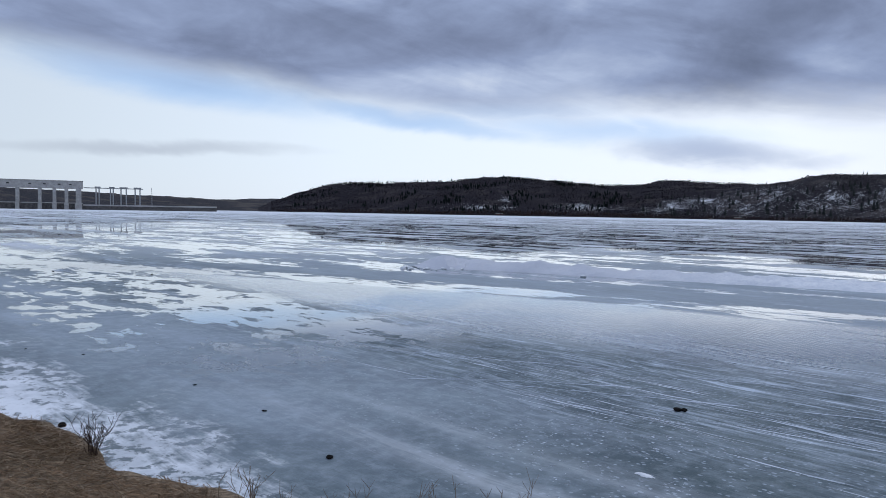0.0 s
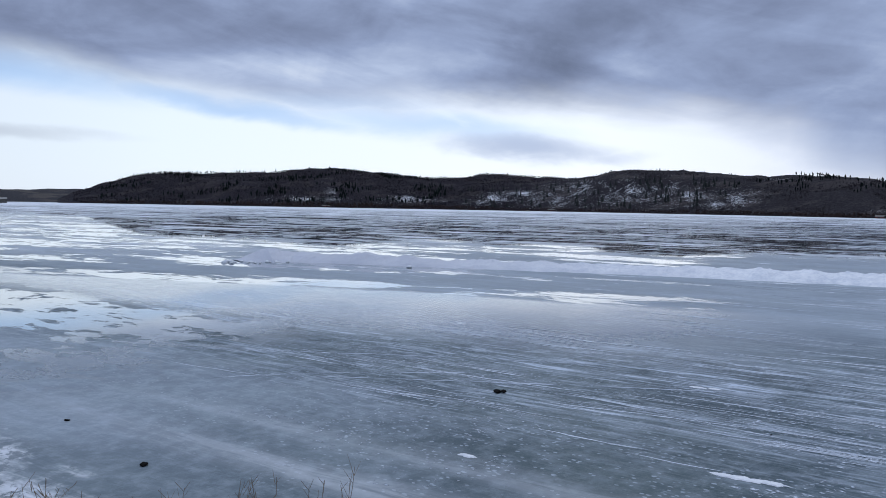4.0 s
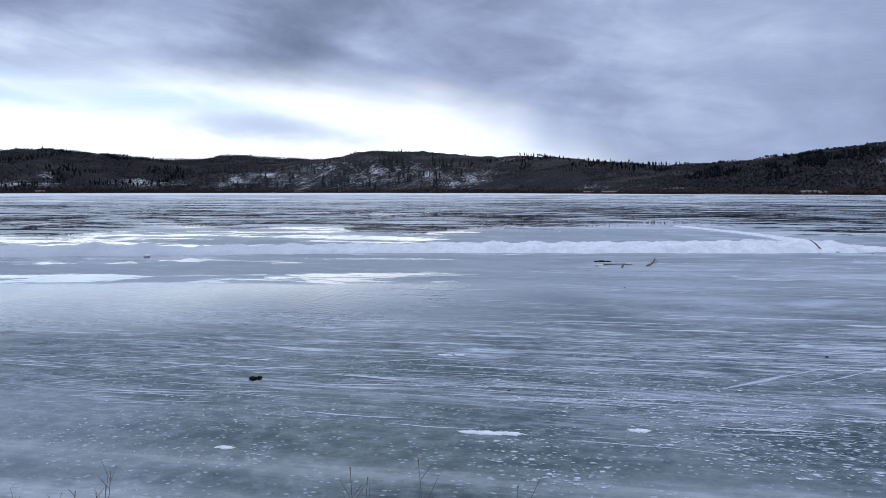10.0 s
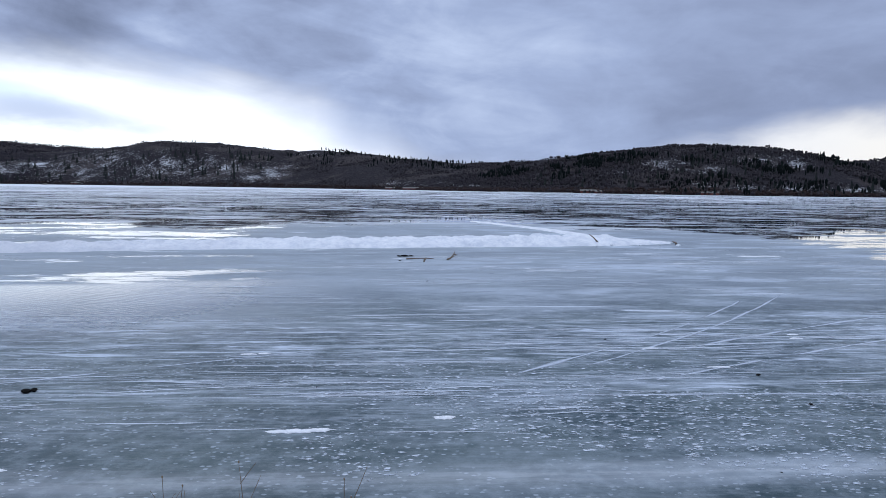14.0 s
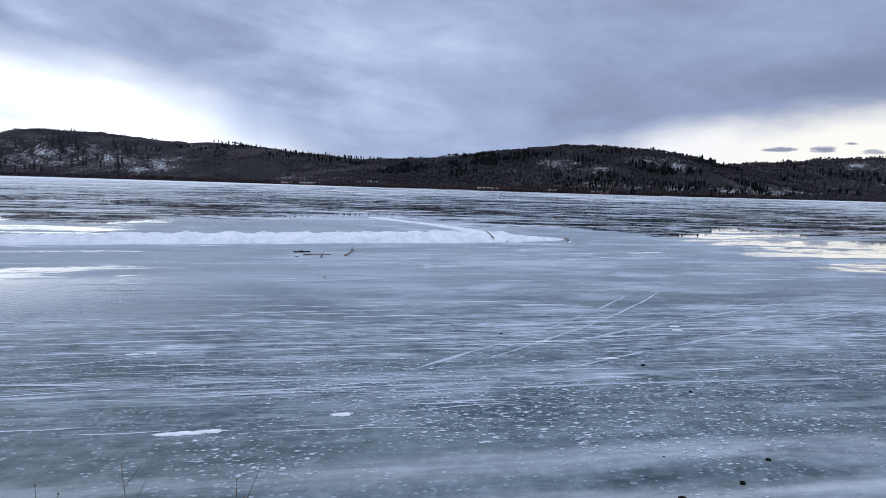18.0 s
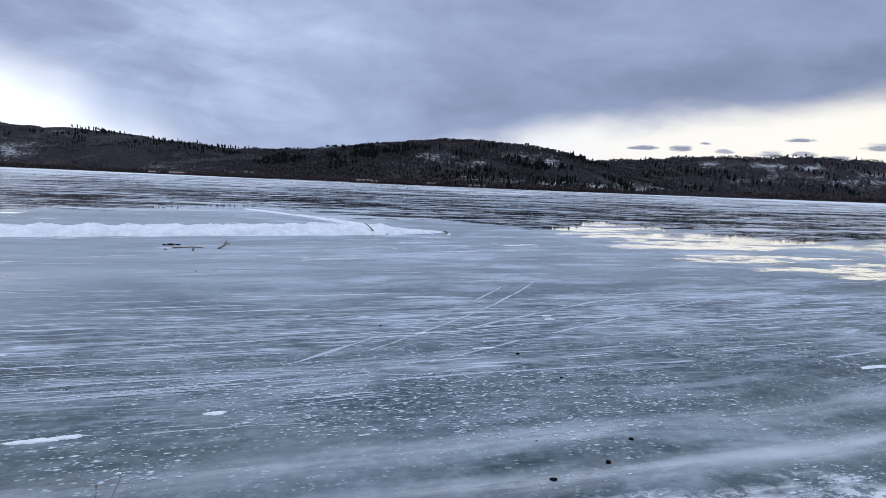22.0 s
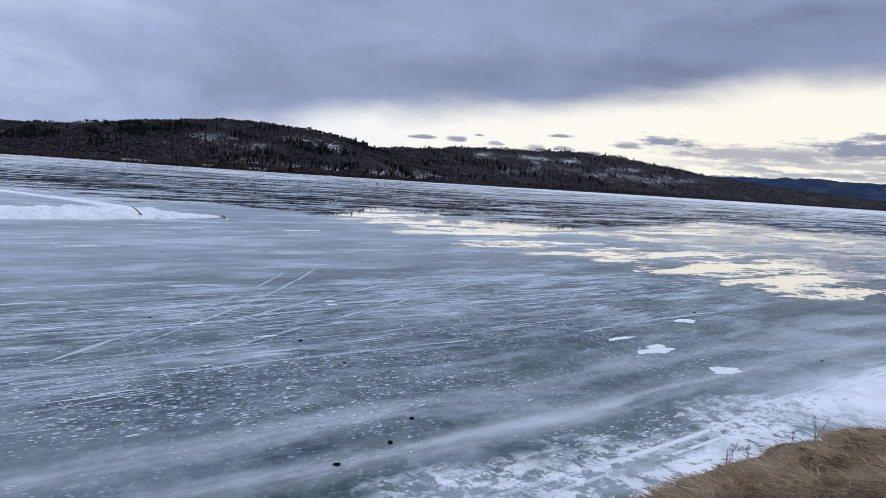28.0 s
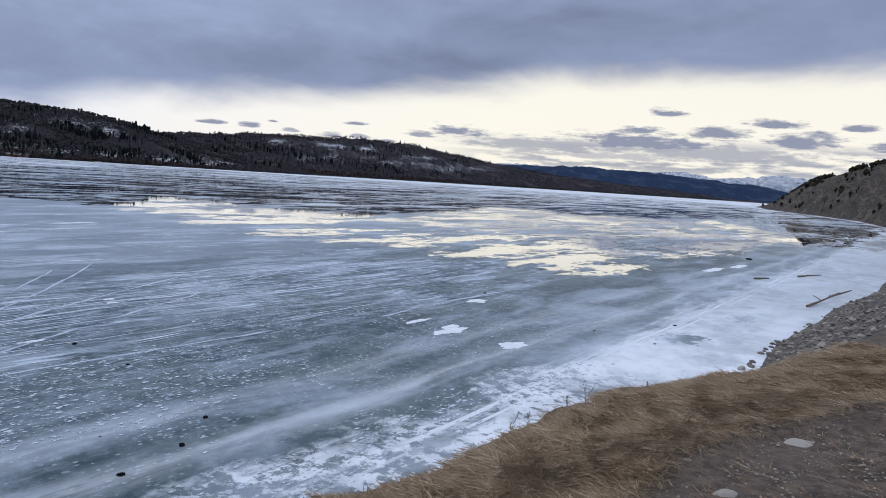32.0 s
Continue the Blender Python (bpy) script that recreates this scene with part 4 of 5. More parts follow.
def heap(name, line, label, step=0.16, lanes=13, seed=3.0, lumpy=1.0):
    pts = np.array(line)
    ds = np.concatenate([[0], np.cumsum(np.hypot(*np.diff(pts[:, :2], axis=0).T))])
    n = int(ds[-1] / step)
    verts, faces = [], []
    for i in range(n + 1):
        d = ds[-1] * i / n
        x, y, h, w = [float(np.interp(d, ds, pts[:, k])) for k in range(4)]
        x2, y2 = [float(np.interp(min(d + 0.5, ds[-1]), ds, pts[:, k])) for k in (0, 1)]
        x1_, y1_ = [float(np.interp(max(d - 0.5, 0), ds, pts[:, k])) for k in (0, 1)]
        t = Vector((x2 - x1_, y2 - y1_)).normalized()
        h *= 0.74 + 0.34 * lumpy * fbm(d * 0.35, seed, 0, 3)
        w *= 1 + 0.25 * fbm(d * 0.3, seed + 9, 0, 3)
        for j in range(lanes):
            q = j / (lanes - 1) * 2 - 1
            px, py = x - t.y * q * w, y + t.x * q * w
            k = max(1 - abs(q) ** 1.7, 0)
            z = h * k * (1 + 0.36 * lumpy * fbm(px * 0.55, py * 0.55, seed, 4)) + 0.05 * lumpy * k * fbm(px * 3.1, py * 3.1, seed, 3) + 0.06 * k - 0.03 * (abs(q) > 0.99)
            verts.append((px, py, max(z, -0.03)))
    thing = empty(name, Matrix(), label, "snow ridge")
    per = max(int(5.0 / step), 1)
    for i0 in range(0, n, per):
        i1 = min(i0 + per, n)
        vs = verts[i0 * lanes:(i1 + 1) * lanes]
        fs = [(i * lanes + j, (i + 1) * lanes + j, (i + 1) * lanes + j + 1, i * lanes + j + 1) for i in range(i1 - i0) for j in range(lanes - 1)]
        sec = new("snow_section", mesh_of("snow_section", vs, fs, MAT_BERM))
        sec.parent = thing
    return thing


heap("snow_ridge", BERM, "long uneven ridge of packed white snow on the ice")
heap("snow_ridge", [(67.0, 52.5, 0.0, 0.4), (65.5, 49.7, 0.10, 0.45), (60.4, 39.5, 0.14, 0.5), (56.9, 34.2, 0.2, 0.6), (53.0, 29.4, 0.28, 0.8), (50.0, 26.6, 0.1, 0.6)], "thin low snow ridge branching off over the ice", 0.3, 7, 8.0, 0.6)
chunk_rng = random.Random(11)


def rock_mesh(seed, flat=0.7, jag=0.28):
    q = random.Random(seed)
    bm = bmesh.new()
    bmesh.ops.create_icosphere(bm, subdivisions=2, radius=1.0)
    o = Vector((q.uniform(0, 90), q.uniform(0, 90), q.uniform(0, 90)))
    planes = [(Vector((q.uniform(-1, 1), q.uniform(-1, 1), q.uniform(-1, 1))).normalized(), q.uniform(0.55, 0.85)) for _ in range(6)]
    for v in bm.verts:
        c = v.co * (1 + jag * noise.noise(v.co * 1.3 + o))
        for nrm, dd in planes:
            k = c.dot(nrm)
            if k > dd:
                c -= nrm * (k - dd) * 0.85
        v.co = Vector((c.x, c.y * q.uniform(0.97, 1.03), c.z * flat))
    me = bpy.data.meshes.new("stone")
    bm.to_mesh(me)
    bm.free()
    return me


def with_mat(me, mat, name):
    m2 = me.copy()
    m2.name = name
    m2.materials.append(mat)
    return m2


ROCKS = [rock_mesh(k) for k in range(7)]
R_GREY = [with_mat(m, MAT_ROCK, "grey_stone") for m in ROCKS]
R_PALE = [with_mat(m, MAT_PALE, "pale_stone") for m in ROCKS]
R_DARK = [with_mat(m, MAT_DARK, "dark_stone") for m in ROCKS]
R_SNOW = [with_mat(m, MAT_SNOW, "snow_chunk") for m in ROCKS]


def stone(meshes, x, y, z, size, label, category, group, name, squash=1.0):
    ob = new(name, chunk_rng.choice(meshes))
    ob.matrix_world = Matrix.LocRotScale((x, y, z), Euler((chunk_rng.uniform(-0.25, 0.25), chunk_rng.uniform(-0.25, 0.25), chunk_rng.uniform(0, 6))),
                                         Vector((size * chunk_rng.uniform(0.85, 1.3), size * chunk_rng.uniform(0.7, 1.0), size * squash * chunk_rng.uniform(0.7, 1.0))))
    return tagged(ob, label, category, group)


for _ in range(46):
    k = chunk_rng.random()
    bx, by = lerp_table([(i, r[0], r[1]) for i, r in enumerate(BERM)], k * 12.5)
    if _ < 16:
        bx, by = chunk_rng.uniform(-2.2, 3), chunk_rng.uniform(51.2, 52.6)
    stone(R_SNOW, bx + chunk_rng.uniform(-2, 2), by - chunk_rng.uniform(0.8, 2.4), 0.03, chunk_rng.uniform(0.08, 0.24), "loose lump of snow beside the ridge", "snow", "snow lumps", "snow_lump")

# dark lumps lying on the ice
for x, y, s in ((4.94, 14.63, 0.15), (-3.49, 14.10, 0.06), (-5.58, 16.11, 0.055), (-6.91, 12.92, 0.11), (-9.71, 19.27, 0.05), (-11.65, 19.91, 0.05), (8.9, 10.88, 0.035), (22.5, 20.05, 0.06), (17.1, 8.86, 0.05),
                (14.5, 3.21, 0.065), (11.44, 1.34, 0.06), (10.27, 1.5, 0.055), (9.28, 2.07, 0.065), (16.06, 4.63, 0.07), (10.63, 2.68, 0.022), (43.96, -30.0, 0.28), (33.2, -23.5, 0.12), (20.0, -11.4, 0.08), (18.9, -8.3, 0.05),
                (17.4, -9.4, 0.05), (-1.77, 11.45, 0.09), (-24.0, 44.0, 0.09), (-17.5, 43.0, 0.11), (25.0, -6.6, 0.08)):
    stone(R_DARK, x, y, s * 0.2, s * 0.85, "small dark frozen lump lying on the ice", "stone", "dark lumps on the ice", "dark_stone", 0.5)
ob = stone(R_DARK, 5.06, 14.58, 0.03, 0.09, "small dark frozen lump lying on the ice", "stone", "dark lumps on the ice", "dark_stone", 0.7)
for x, y, s in ((29.7, 28.2, 0.24), (30.0, 28.0, 0.16), (29.45, 28.4, 0.15), (27.8, 26.75, 0.08)):
    stone(R_DARK, x, y, s * 0.2, s, "dark clod beside the driftwood on the ice", "stone", "dark lumps on the ice", "dark_stone", 0.5)
stone(R_GREY, 1180 * math.sin(radians(20.5)), 1180 * math.cos(radians(20.5)), 0.5, 4.0, "low brown mound on the ice near the far shore", "mound", "", "ice_mound", 0.5)


def driftwood(pts, r0, label, twigs=()):
    thing = empty("driftwood", Matrix.Translation(pts[0]), label, "driftwood", "driftwood on the ice")
    o = Vector(pts[0])
    n = len(pts)
    bm = bmesh.new()
    tube(bm, [Vector(p) - o for p in pts], [r0 * (1 - 0.55 * i / max(n - 1, 1)) for i in range(n)], 8)
    stem = part("stem", bm, MAT_WOOD, thing)
    for tw in twigs:
        bm = bmesh.new()
        tube(bm, [Vector(p) - o for p in tw], [r0 * 0.5 * (1 - 0.6 * i / max(len(tw) - 1, 1)) for i in range(len(tw))], 6)
        part("branch", bm, MAT_WOOD, thing)


driftwood([(28.4, 26.85, 0.06), (28.7, 26.6, 0.07), (29.1, 26.25, 0.09), (29.55, 25.85, 0.06)], 0.045, "long thin reddish driftwood stick lying on the ice")
driftwood([(28.3, 25.45, 0.03), (28.45, 25.5, 0.10), (28.7, 25.65, 0.22)], 0.05, "short forked driftwood piece on the ice", [[(28.42, 25.5, 0.1), (28.35, 25.62, 0.22)]])
driftwood([(29.95, 25.2, 0.04), (30.4, 25.3, 0.10), (30.9, 25.5, 0.28), (31.1, 25.65, 0.36)], 0.055, "crooked driftwood branch lying on the ice", [[(30.4, 25.3, 0.1), (30.75, 25.2, 0.22)], [(30.8, 25.45, 0.25), (31.1, 25.4, 0.2)]])
driftwood([(46.2, 24.6, 0.1), (45.9, 24.9, 0.55), (45.75, 25.2, 0.8)], 0.06, "broken branch stuck in the snow ridge")
driftwood([(51.3, 21.0, 0.05), (51.9, 21.3, 0.12), (52.5, 21.8, 0.12)], 0.09, "dark branch at the snow ridge's end")
driftwood([(24.5, -19.5, 0.05), (25.6, -21.0, 0.12), (26.9, -22.9, 0.3)], 0.055, "bare driftwood log half on the stones", [[(25.6, -21.0, 0.12), (25.9, -20.8, 0.3)]])
driftwood([(27.2, -22.7, 0.08), (27.6, -23.5, 0.15), (28.2, -24.6, 0.25)], 0.06, "short dark driftwood log among the stones")
driftwood([(34.7, -26.8, 0.05), (35.2, -27.9, 0.08), (35.9, -29.2, 0.06)], 0.055, "grey driftwood log frozen into the ice")
driftwood([(32.9, -22.9, 0.04), (33.1, -23.5, 0.05), (33.4, -24.1, 0.04)], 0.06, "short grey log frozen into the ice")

# ---------------------------------------------------------------- frost and snow lying on the ice
def thin_frost(name, c0, c1):
    """Frost so thin at its rim that the ice shows through: the mesh says how thick it lies."""
    m = material(name, m_island(c0, c1), 0.7, spec=0.3)
    t = m.node_tree
    at = t.nodes.new("ShaderNodeAttribute")
    at.attribute_name = "thick"
    n = noise_at(t, geo_pos(t), 14.0, 4.0, 0.65)
    cover = (S(t, at.outputs["Fac"]) + (n - 0.5) * 0.5).ss(0.05, 0.95)
    t.links.new(cover.s, t.nodes["Principled BSDF"].inputs["Alpha"])
    return m


MAT_FROST = thin_frost("blown_frost", (0.42, 0.48, 0.55), (0.66, 0.72, 0.80))
MAT_TRAIL = thin_frost("pressed_snow_trail", (0.42, 0.48, 0.56), (0.54, 0.60, 0.69))


def laid(name, verts, faces, thick, mat):
    me = mesh_of(name, verts, faces, mat)
    me.attributes.new("thick", "FLOAT", "POINT").data.foreach_set("value", thick)
    return new(name, me)


ice_rng = random.Random(77)
ALONG, OUT = Vector((0.7071, -0.7071)), Vector((0.7071, 0.7071))


def ribbon(verts, faces, thick, pts, widths, z=0.004, k=1.0):
    """A thin flat strip along points on the ice, tapered as the widths say and thickest in its middle."""
    n0 = len(verts)
    for i, (p, w) in enumerate(zip(pts, widths)):
        d = (pts[min(i + 1, len(pts) - 1)] - pts[max(i - 1, 0)]).normalized()
        q = Vector((-d.y, d.x)) * w
        end = min(1.0, i / 2, (len(pts) - 1 - i) / 2)
        verts += [(p.x + q.x, p.y + q.y, z), (p.x, p.y, z + 0.001), (p.x - q.x, p.y - q.y, z)]
        thick += [0.0, k * end, 0.0]
    for i in range(len(pts) - 1):
        for g in (0, 1):
            a = n0 + 3 * i + g
            faces.append((a, a + 1, a + 4, a + 3))


def snow_streaks(name, count, a_lo, a_hi, b_lo, b_hi, lo, hi, w_lo, w_hi, label, gate=0.0):
    verts, faces, thick = [], [], []
    made = tries = 0
    while made < count and tries < count * 10:
        tries += 1
        a, b = ice_rng.uniform(a_lo, a_hi), ice_rng.uniform(b_lo, b_hi)
        dense = 1.0 - abs(2 * (b - b_lo) / (b_hi - b_lo) - 1) ** 2
        if ice_rng.random() > dense or fbm(a * 0.10, b * 0.35, 3.0, 4) < gate:
            continue
        made += 1
        L = ice_rng.uniform(lo, hi) * ice_rng.random() ** 0.6
        head = ice_rng.choice((0.03, 0.03, -0.07, 0.10, -0.02)) + ice_rng.gauss(0, 0.025)
        bend = ice_rng.gauss(0, 0.03)
        w = ice_rng.uniform(w_lo, w_hi)
        n = max(int(L / 0.35), 4)
        pts, ws = [], []
        for i in range(n + 1):
            s = i / n
            q = (s - 0.5) * L
            pts.append(ALONG * (a + q) + OUT * (b + head * q + bend * q * q / L * 4 + 0.05 * fbm(a + q * 1.3, b, 6.0, 3)))
            ws.append(w * (0.08 + math.sin(math.pi * s) ** 0.7 * (0.75 + 0.6 * fbm(q * 2.0, b * 3, a, 2))))
        ribbon(verts, faces, thick, pts, [max(v, 0.004) for v in ws], 0.004 + 0.002 * ice_rng.random(), ice_rng.uniform(0.5, 1.6))
    return tagged(laid(name, verts, faces, thick, MAT_FROST), label, "frost", kind="stuff")


snow_streaks("frost_streaks", 360, -9, 24, 12.5, 22.5, 1.2, 7.0, 0.02, 0.085, "thin white frost streaks blown along the ice", -0.05)
snow_streaks("frost_streaks", 130, -14, 6, 9.5, 17.0, 1.0, 5.0, 0.02, 0.05, "faint frost streaks on the dark ice", 0.0)
snow_streaks("frost_streaks", 280, -6, 34, 20.0, 48.0, 2.5, 11.0, 0.05, 0.20, "long pale frost streaks further out on the ice", 0.0)


def flecks(name, count, a_lo, a_hi, b_lo, b_hi, lo, hi, label, gate):
    """Small irregular flat flecks of frost."""
    verts, faces, thick = [], [], []
    made = tries = 0
    while made < count and tries < count * 10:
        tries += 1
        a, b = ice_rng.uniform(a_lo, a_hi), ice_rng.uniform(b_lo, b_hi)
        edge = min((b - b_lo) / 2.0, (b_hi - b) / 3.0, (a - a_lo) / 6.0, (a_hi - a) / 6.0, 1.0)
        if ice_rng.random() > edge or fbm(a * 0.22, b * 0.3, 8.0, 4) < gate:
            continue
        made += 1
        p = ALONG * a + OUT * b
        size = 1.35 * (lo + (hi - lo) * ice_rng.random() ** 2.2)
        turn = ice_rng.gauss(0.0, 0.5)
        n, k = len(verts), 6
        z = 0.004 + 0.003 * ice_rng.random()
        for i in range(k):
            ang = i * math.tau / k
            rr = size * ice_rng.uniform(0.45, 1.1)
            d = ALONG * (math.cos(ang + turn) * rr * 1.3) + OUT * (math.sin(ang + turn) * rr * 0.75)
            verts.append((p.x + d.x, p.y + d.y, z))
        verts.append((p.x, p.y, z + 0.002))
        thick += [0.0] * k + [ice_rng.uniform(0.4, 1.3)]
        faces += [(n + i, n + (i + 1) % k, n + k) for i in range(k)]
    return tagged(laid(name, verts, faces, thick, MAT_FROST), label, "frost", kind="stuff")


flecks("frost_flecks", 6500, -4, 20, 7.8, 17.0, 0.018, 0.085, "small pale frost flecks scattered over the ice", -0.12)
flecks("frost_flecks", 1300, -12, 4, 8.0, 15.0, 0.015, 0.06, "sparse frost flecks on the dark ice", 0.0)
flecks("frost_flecks", 900, 4, 16, 5.6, 7.6, 0.02, 0.10, "broken white crust bits beside the shore snow", -0.1)


def trail(x0, y0, x1, y1, bow, w):
    p, q = Vector((x0, y0)), Vector((x1, y1))
    side = Vector((-(q - p).y, (q - p).x)).normalized()
    n = int((q - p).length / 0.25)
    verts, faces, thick, run, ws = [], [], [], [], []
    for i in range(n + 1):
        s = i / n
        c = p.lerp(q, s) + side * (4 * bow * s * (1 - s) + 0.06 * fbm(s * 9, x0, 1.0, 3))
        wide = w * (0.75 + 1.1 * fbm(s * n * 0.16, y0, 4.0, 4)) * min(1, s * 8, (1 - s) * 8)
        if wide > 0.02:
            run.append(c)
            ws.append(wide)
        if (wide <= 0.02 or i == n) and run:
            if len(run) > 2:
                ribbon(verts, faces, thick, run, ws, k=0.95)
            run, ws = [], []
    ob = laid("skate_trail", verts, faces, thick, MAT_TRAIL)
    return tagged(ob, "faint pale track pressed into the frosted ice", "track", "tracks on the ice")


for row in ((11.4, 8.8, 28.0, 8.7, -0.65, 0.11), (13.3, 7.9, 31.0, 8.0, -0.55, 0.11), (9.5, 9.2, 19.5, -1.2, 0.15, 0.10), (13.3, 6.4, 30.5, 0.0, 0.25, 0.12), (14.9, 7.6, 32.0, 2.0, 0.30, 0.12),
            (0.5, 17.0, 12.0, 13.0, 0.10, 0.08), (-3.0, 21.0, 9.0, 16.6, 0.2, 0.08), (-1.5, 17.0, 6.5, 15.9, 0.5, 0.07), (7.0, 12.0, 14.0, 5.0, 0.25, 0.07), (19.0, -1.5, 27.0, -9.0, 0.3, 0.14)):
    trail(*row)


def snow_patch(x, y, la, lb, seed):
    """A ragged flat patch of thin snow with a low domed top."""
    q = random.Random(seed)
    k = 44
    verts, rings = [], (1.0, 0.82, 0.5)
    shape = []
    for i in range(k):
        ang = i * math.tau / k
        rr = max(0.35, 0.88 + 0.38 * noise.fractal(Vector((math.cos(ang) * 1.5 + seed * 3.1, math.sin(ang) * 1.5, seed)), 0.8, 2.0, 4) + q.uniform(-0.09, 0.09))
        shape.append(ALONG * (math.cos(ang) * la * rr) + OUT * (math.sin(ang) * lb * rr))
    for m, z in zip(rings, (0.003, 0.014, 0.022)):
        verts += [(d.x * m, d.y * m, z + (0.004 * q.random() if m < 1 else 0)) for d in shape]
    verts.append((0, 0, 0.024))
    faces = [(g * k + i, g * k + (i + 1) % k, (g + 1) * k + (i + 1) % k, (g + 1) * k + i) for g in range(2) for i in range(k)] + [(2 * k + i, 2 * k + (i + 1) % k, 3 * k) for i in range(k)]
    ob = new("snow_patch", mesh_of("snow_patch", verts, faces, MAT_SNOW, True))
    ob.location = (x, y, 0.0)
    return tagged(ob, "small ragged patch of white snow on the ice", "snow", "snow patches on the ice")


for i, row in enumerate(((6.95, 9.2, 0.42, 0.10), (7.3, 8.9, 0.30, 0.09), (18.4, -4.0, 0.80, 0.30), (18.9, -4.1, 0.4, 0.2), (19.6, -3.3, 0.55, 0.14), (16.9, -5.3, 0.55, 0.30), (23.3, -5.9, 0.5, 0.28), (9.2, 7.8, 0.22, 0.10),
                         (36.6, -22.9, 2.2, 0.35), (39.0, -26.0, 2.0, 0.3), (44.5, -22.2, 0.7, 0.3), (20.9, 5.1, 0.22, 0.10), (21.4, 5.3, 0.2, 0.10), (9.6, 14.2, 0.22, 0.07), (9.9, 14.0, 0.16, 0.06), (16.2, 5.5, 0.30, 0.06),
                         (16.9, 7.5, 0.22, 0.06), (3.2, 10.9, 0.18, 0.07), (45.6, 13.9, 0.9, 0.3), (46.8, 13.2, 0.8, 0.25), (39.0, 28.9, 1.2, 0.25), (40.5, 28.3, 1.0, 0.22), (37.8, 29.6, 0.8, 0.2))):
    snow_patch(*row, i + 2)

# ---------------------------------------------------------------- the bank
# waterline x y, upper edge x y z
BANK_TOP = [(-70, 58, -66, 52, 2.6), (-30, 26, -28, 23.2, 2.5), (-12, 12.6, -10.4, 10.4, 2.45), (-4.8, 7.25, -3.64, 5.84, 2.4), (-3.65, 6.4, -2.68, 5.14, 2.4),
        (-2.65, 5.7, -2.06, 4.55, 2.4), (-1.55, 5.15, -0.97, 4.05, 2.4), (1, 4.4, 0.7, 3.25, 2.4), (3.2, 3, 2.25, 2, 2.4), (4.3, 1, 2.9, 0.5, 2.4),
        (4.7, -0.3, 3.30, -0.22, 2.4), (5.1, -0.9, 3.74, -0.70, 2.4), (5.5, -1.6, 4.36, -1.40, 2.4)]
SHORE_SLOPE = [(6.2, -2.3, 4.72, -1.8, 2.4), (7.4, -3.2, 5.2, -2.4, 2.4), (9.4, -5, 5.7, -3.5, 2.4), (12.2, -7.2, 6.1, -4.6, 2.42), (14.1, -8.9, 7, -6.6, 2.6),
        (15.8, -10.8, 8.4, -10, 3.2), (18.5, -13.3, 11, -14.5, 4.2), (24.5, -20, 16.5, -22.5, 5.5), (30, -26.7, 21.5, -30.5, 6.5), (41.5, -38.6, 31, -44, 8)]
BLUFF = [(70, -66, 58, -75, 10), (137, -127, 125, -140, 19), (200, -173, 189, -187, 22), (252, -201, 241, -216, 21.5), (298, -223, 288, -239, 19.5),
        (380, -265, 371, -284, 16), (464, -320, 457, -340, 11.5), (520, -352, 514, -376, 7), (560, -400, 550, -420, 4), (600, -900, 590, -900, 4)]
BANK = BANK_TOP + SHORE_SLOPE + BLUFF
_b = np.array(BANK, float)
_bs = np.concatenate([[0], np.cumsum(np.hypot(*np.diff(_b[:, 2:4], axis=0).T))])
BANK_ROWS = [(float(d), *r) for d, r in zip(_bs, BANK)]


def bank_point(s, c):
    """s: metres along the upper edge; c: -1 at the waterline, 0 at the edge, above 0 metres inland."""
    wx, wy, ex, ey, ez = interp1(BANK_ROWS, s)
    wig = 0.13 * fbm(s * 1.6, 3.3, 0, 5) * min(1, 3.0 / (0.5 + abs(s - NEAR) * 0.05))
    ex, ey = ex + wig * 0.7, ey + wig * 0.7
    if c <= 0:
        k = 1 + c
        x, y = wx + (ex - wx) * k, wy + (ey - wy) * k
        prof = k ** (1.25 if ez > 2.7 else 1.1)
        z = -0.25 + (ez + 0.25) * prof + 0.06 * ez * fbm(x * 0.35, y * 0.35, 2.0, 4) * math.sin(k * math.pi) + 0.05 * fbm(x * 2, y * 2, 4.0, 4) * min(k * 4, 1)
        if ez > 10:
            z += 2.2 * fbm(x * 0.045, y * 0.045, 7.0, 5) * math.sin(k * math.pi) + 0.8 * fbm(x * 0.2, y * 0.2, 3.0, 3) * k
        z -= 0.05 * (c > -0.12)
    else:
        x, y = ex - 0.7071 * c, ey - 0.7071 * c
        z = ez + 0.10 * fbm(x * 0.45, y * 0.45, 1.0, 3) * min(c * 1.5, 1) + 0.03 * fbm(x * 3, y * 3, 6.0, 3) - 0.06 * math.exp(-c * 4)
        z += 0.012 * max(c - 6, 0) * (ez > 3) - HOLLOW * math.exp(-((x - 4.35) ** 2 + (y + 3.3) ** 2) / 0.8)
    return x, y, z


NEAR, HOLLOW = float(_bs[10]), 0.10
S0, S1 = float(_bs[2]), float(_bs[21])
ss_ = [float(v) for v in np.linspace(0, S0, 30)[:-1]] + [float(v) for v in np.arange(S0, S1, 0.16)] + [float(v) for v in np.linspace(S1, _bs[-2], 260)] + [float(_bs[-1])]
cs_ = [-1.0 + 0.0625 * k for k in range(16)] + [0, .12, .25, .4, .6, .8, 1.0, 1.3, 1.6, 2.0, 2.4, 2.9, 3.5, 4.2, 5, 6, 8, 11, 16, 25, 50, 120, 400, 1500, 3200]
DIRT = [(-9.0, 5.2), (-5.17, 5.3), (-4.08, 5.11), (-2.78, 4.6), (-2.46, 4.31), (-2.03, 3.80), (-1.4, 3.05), (0.0, 1.3)]


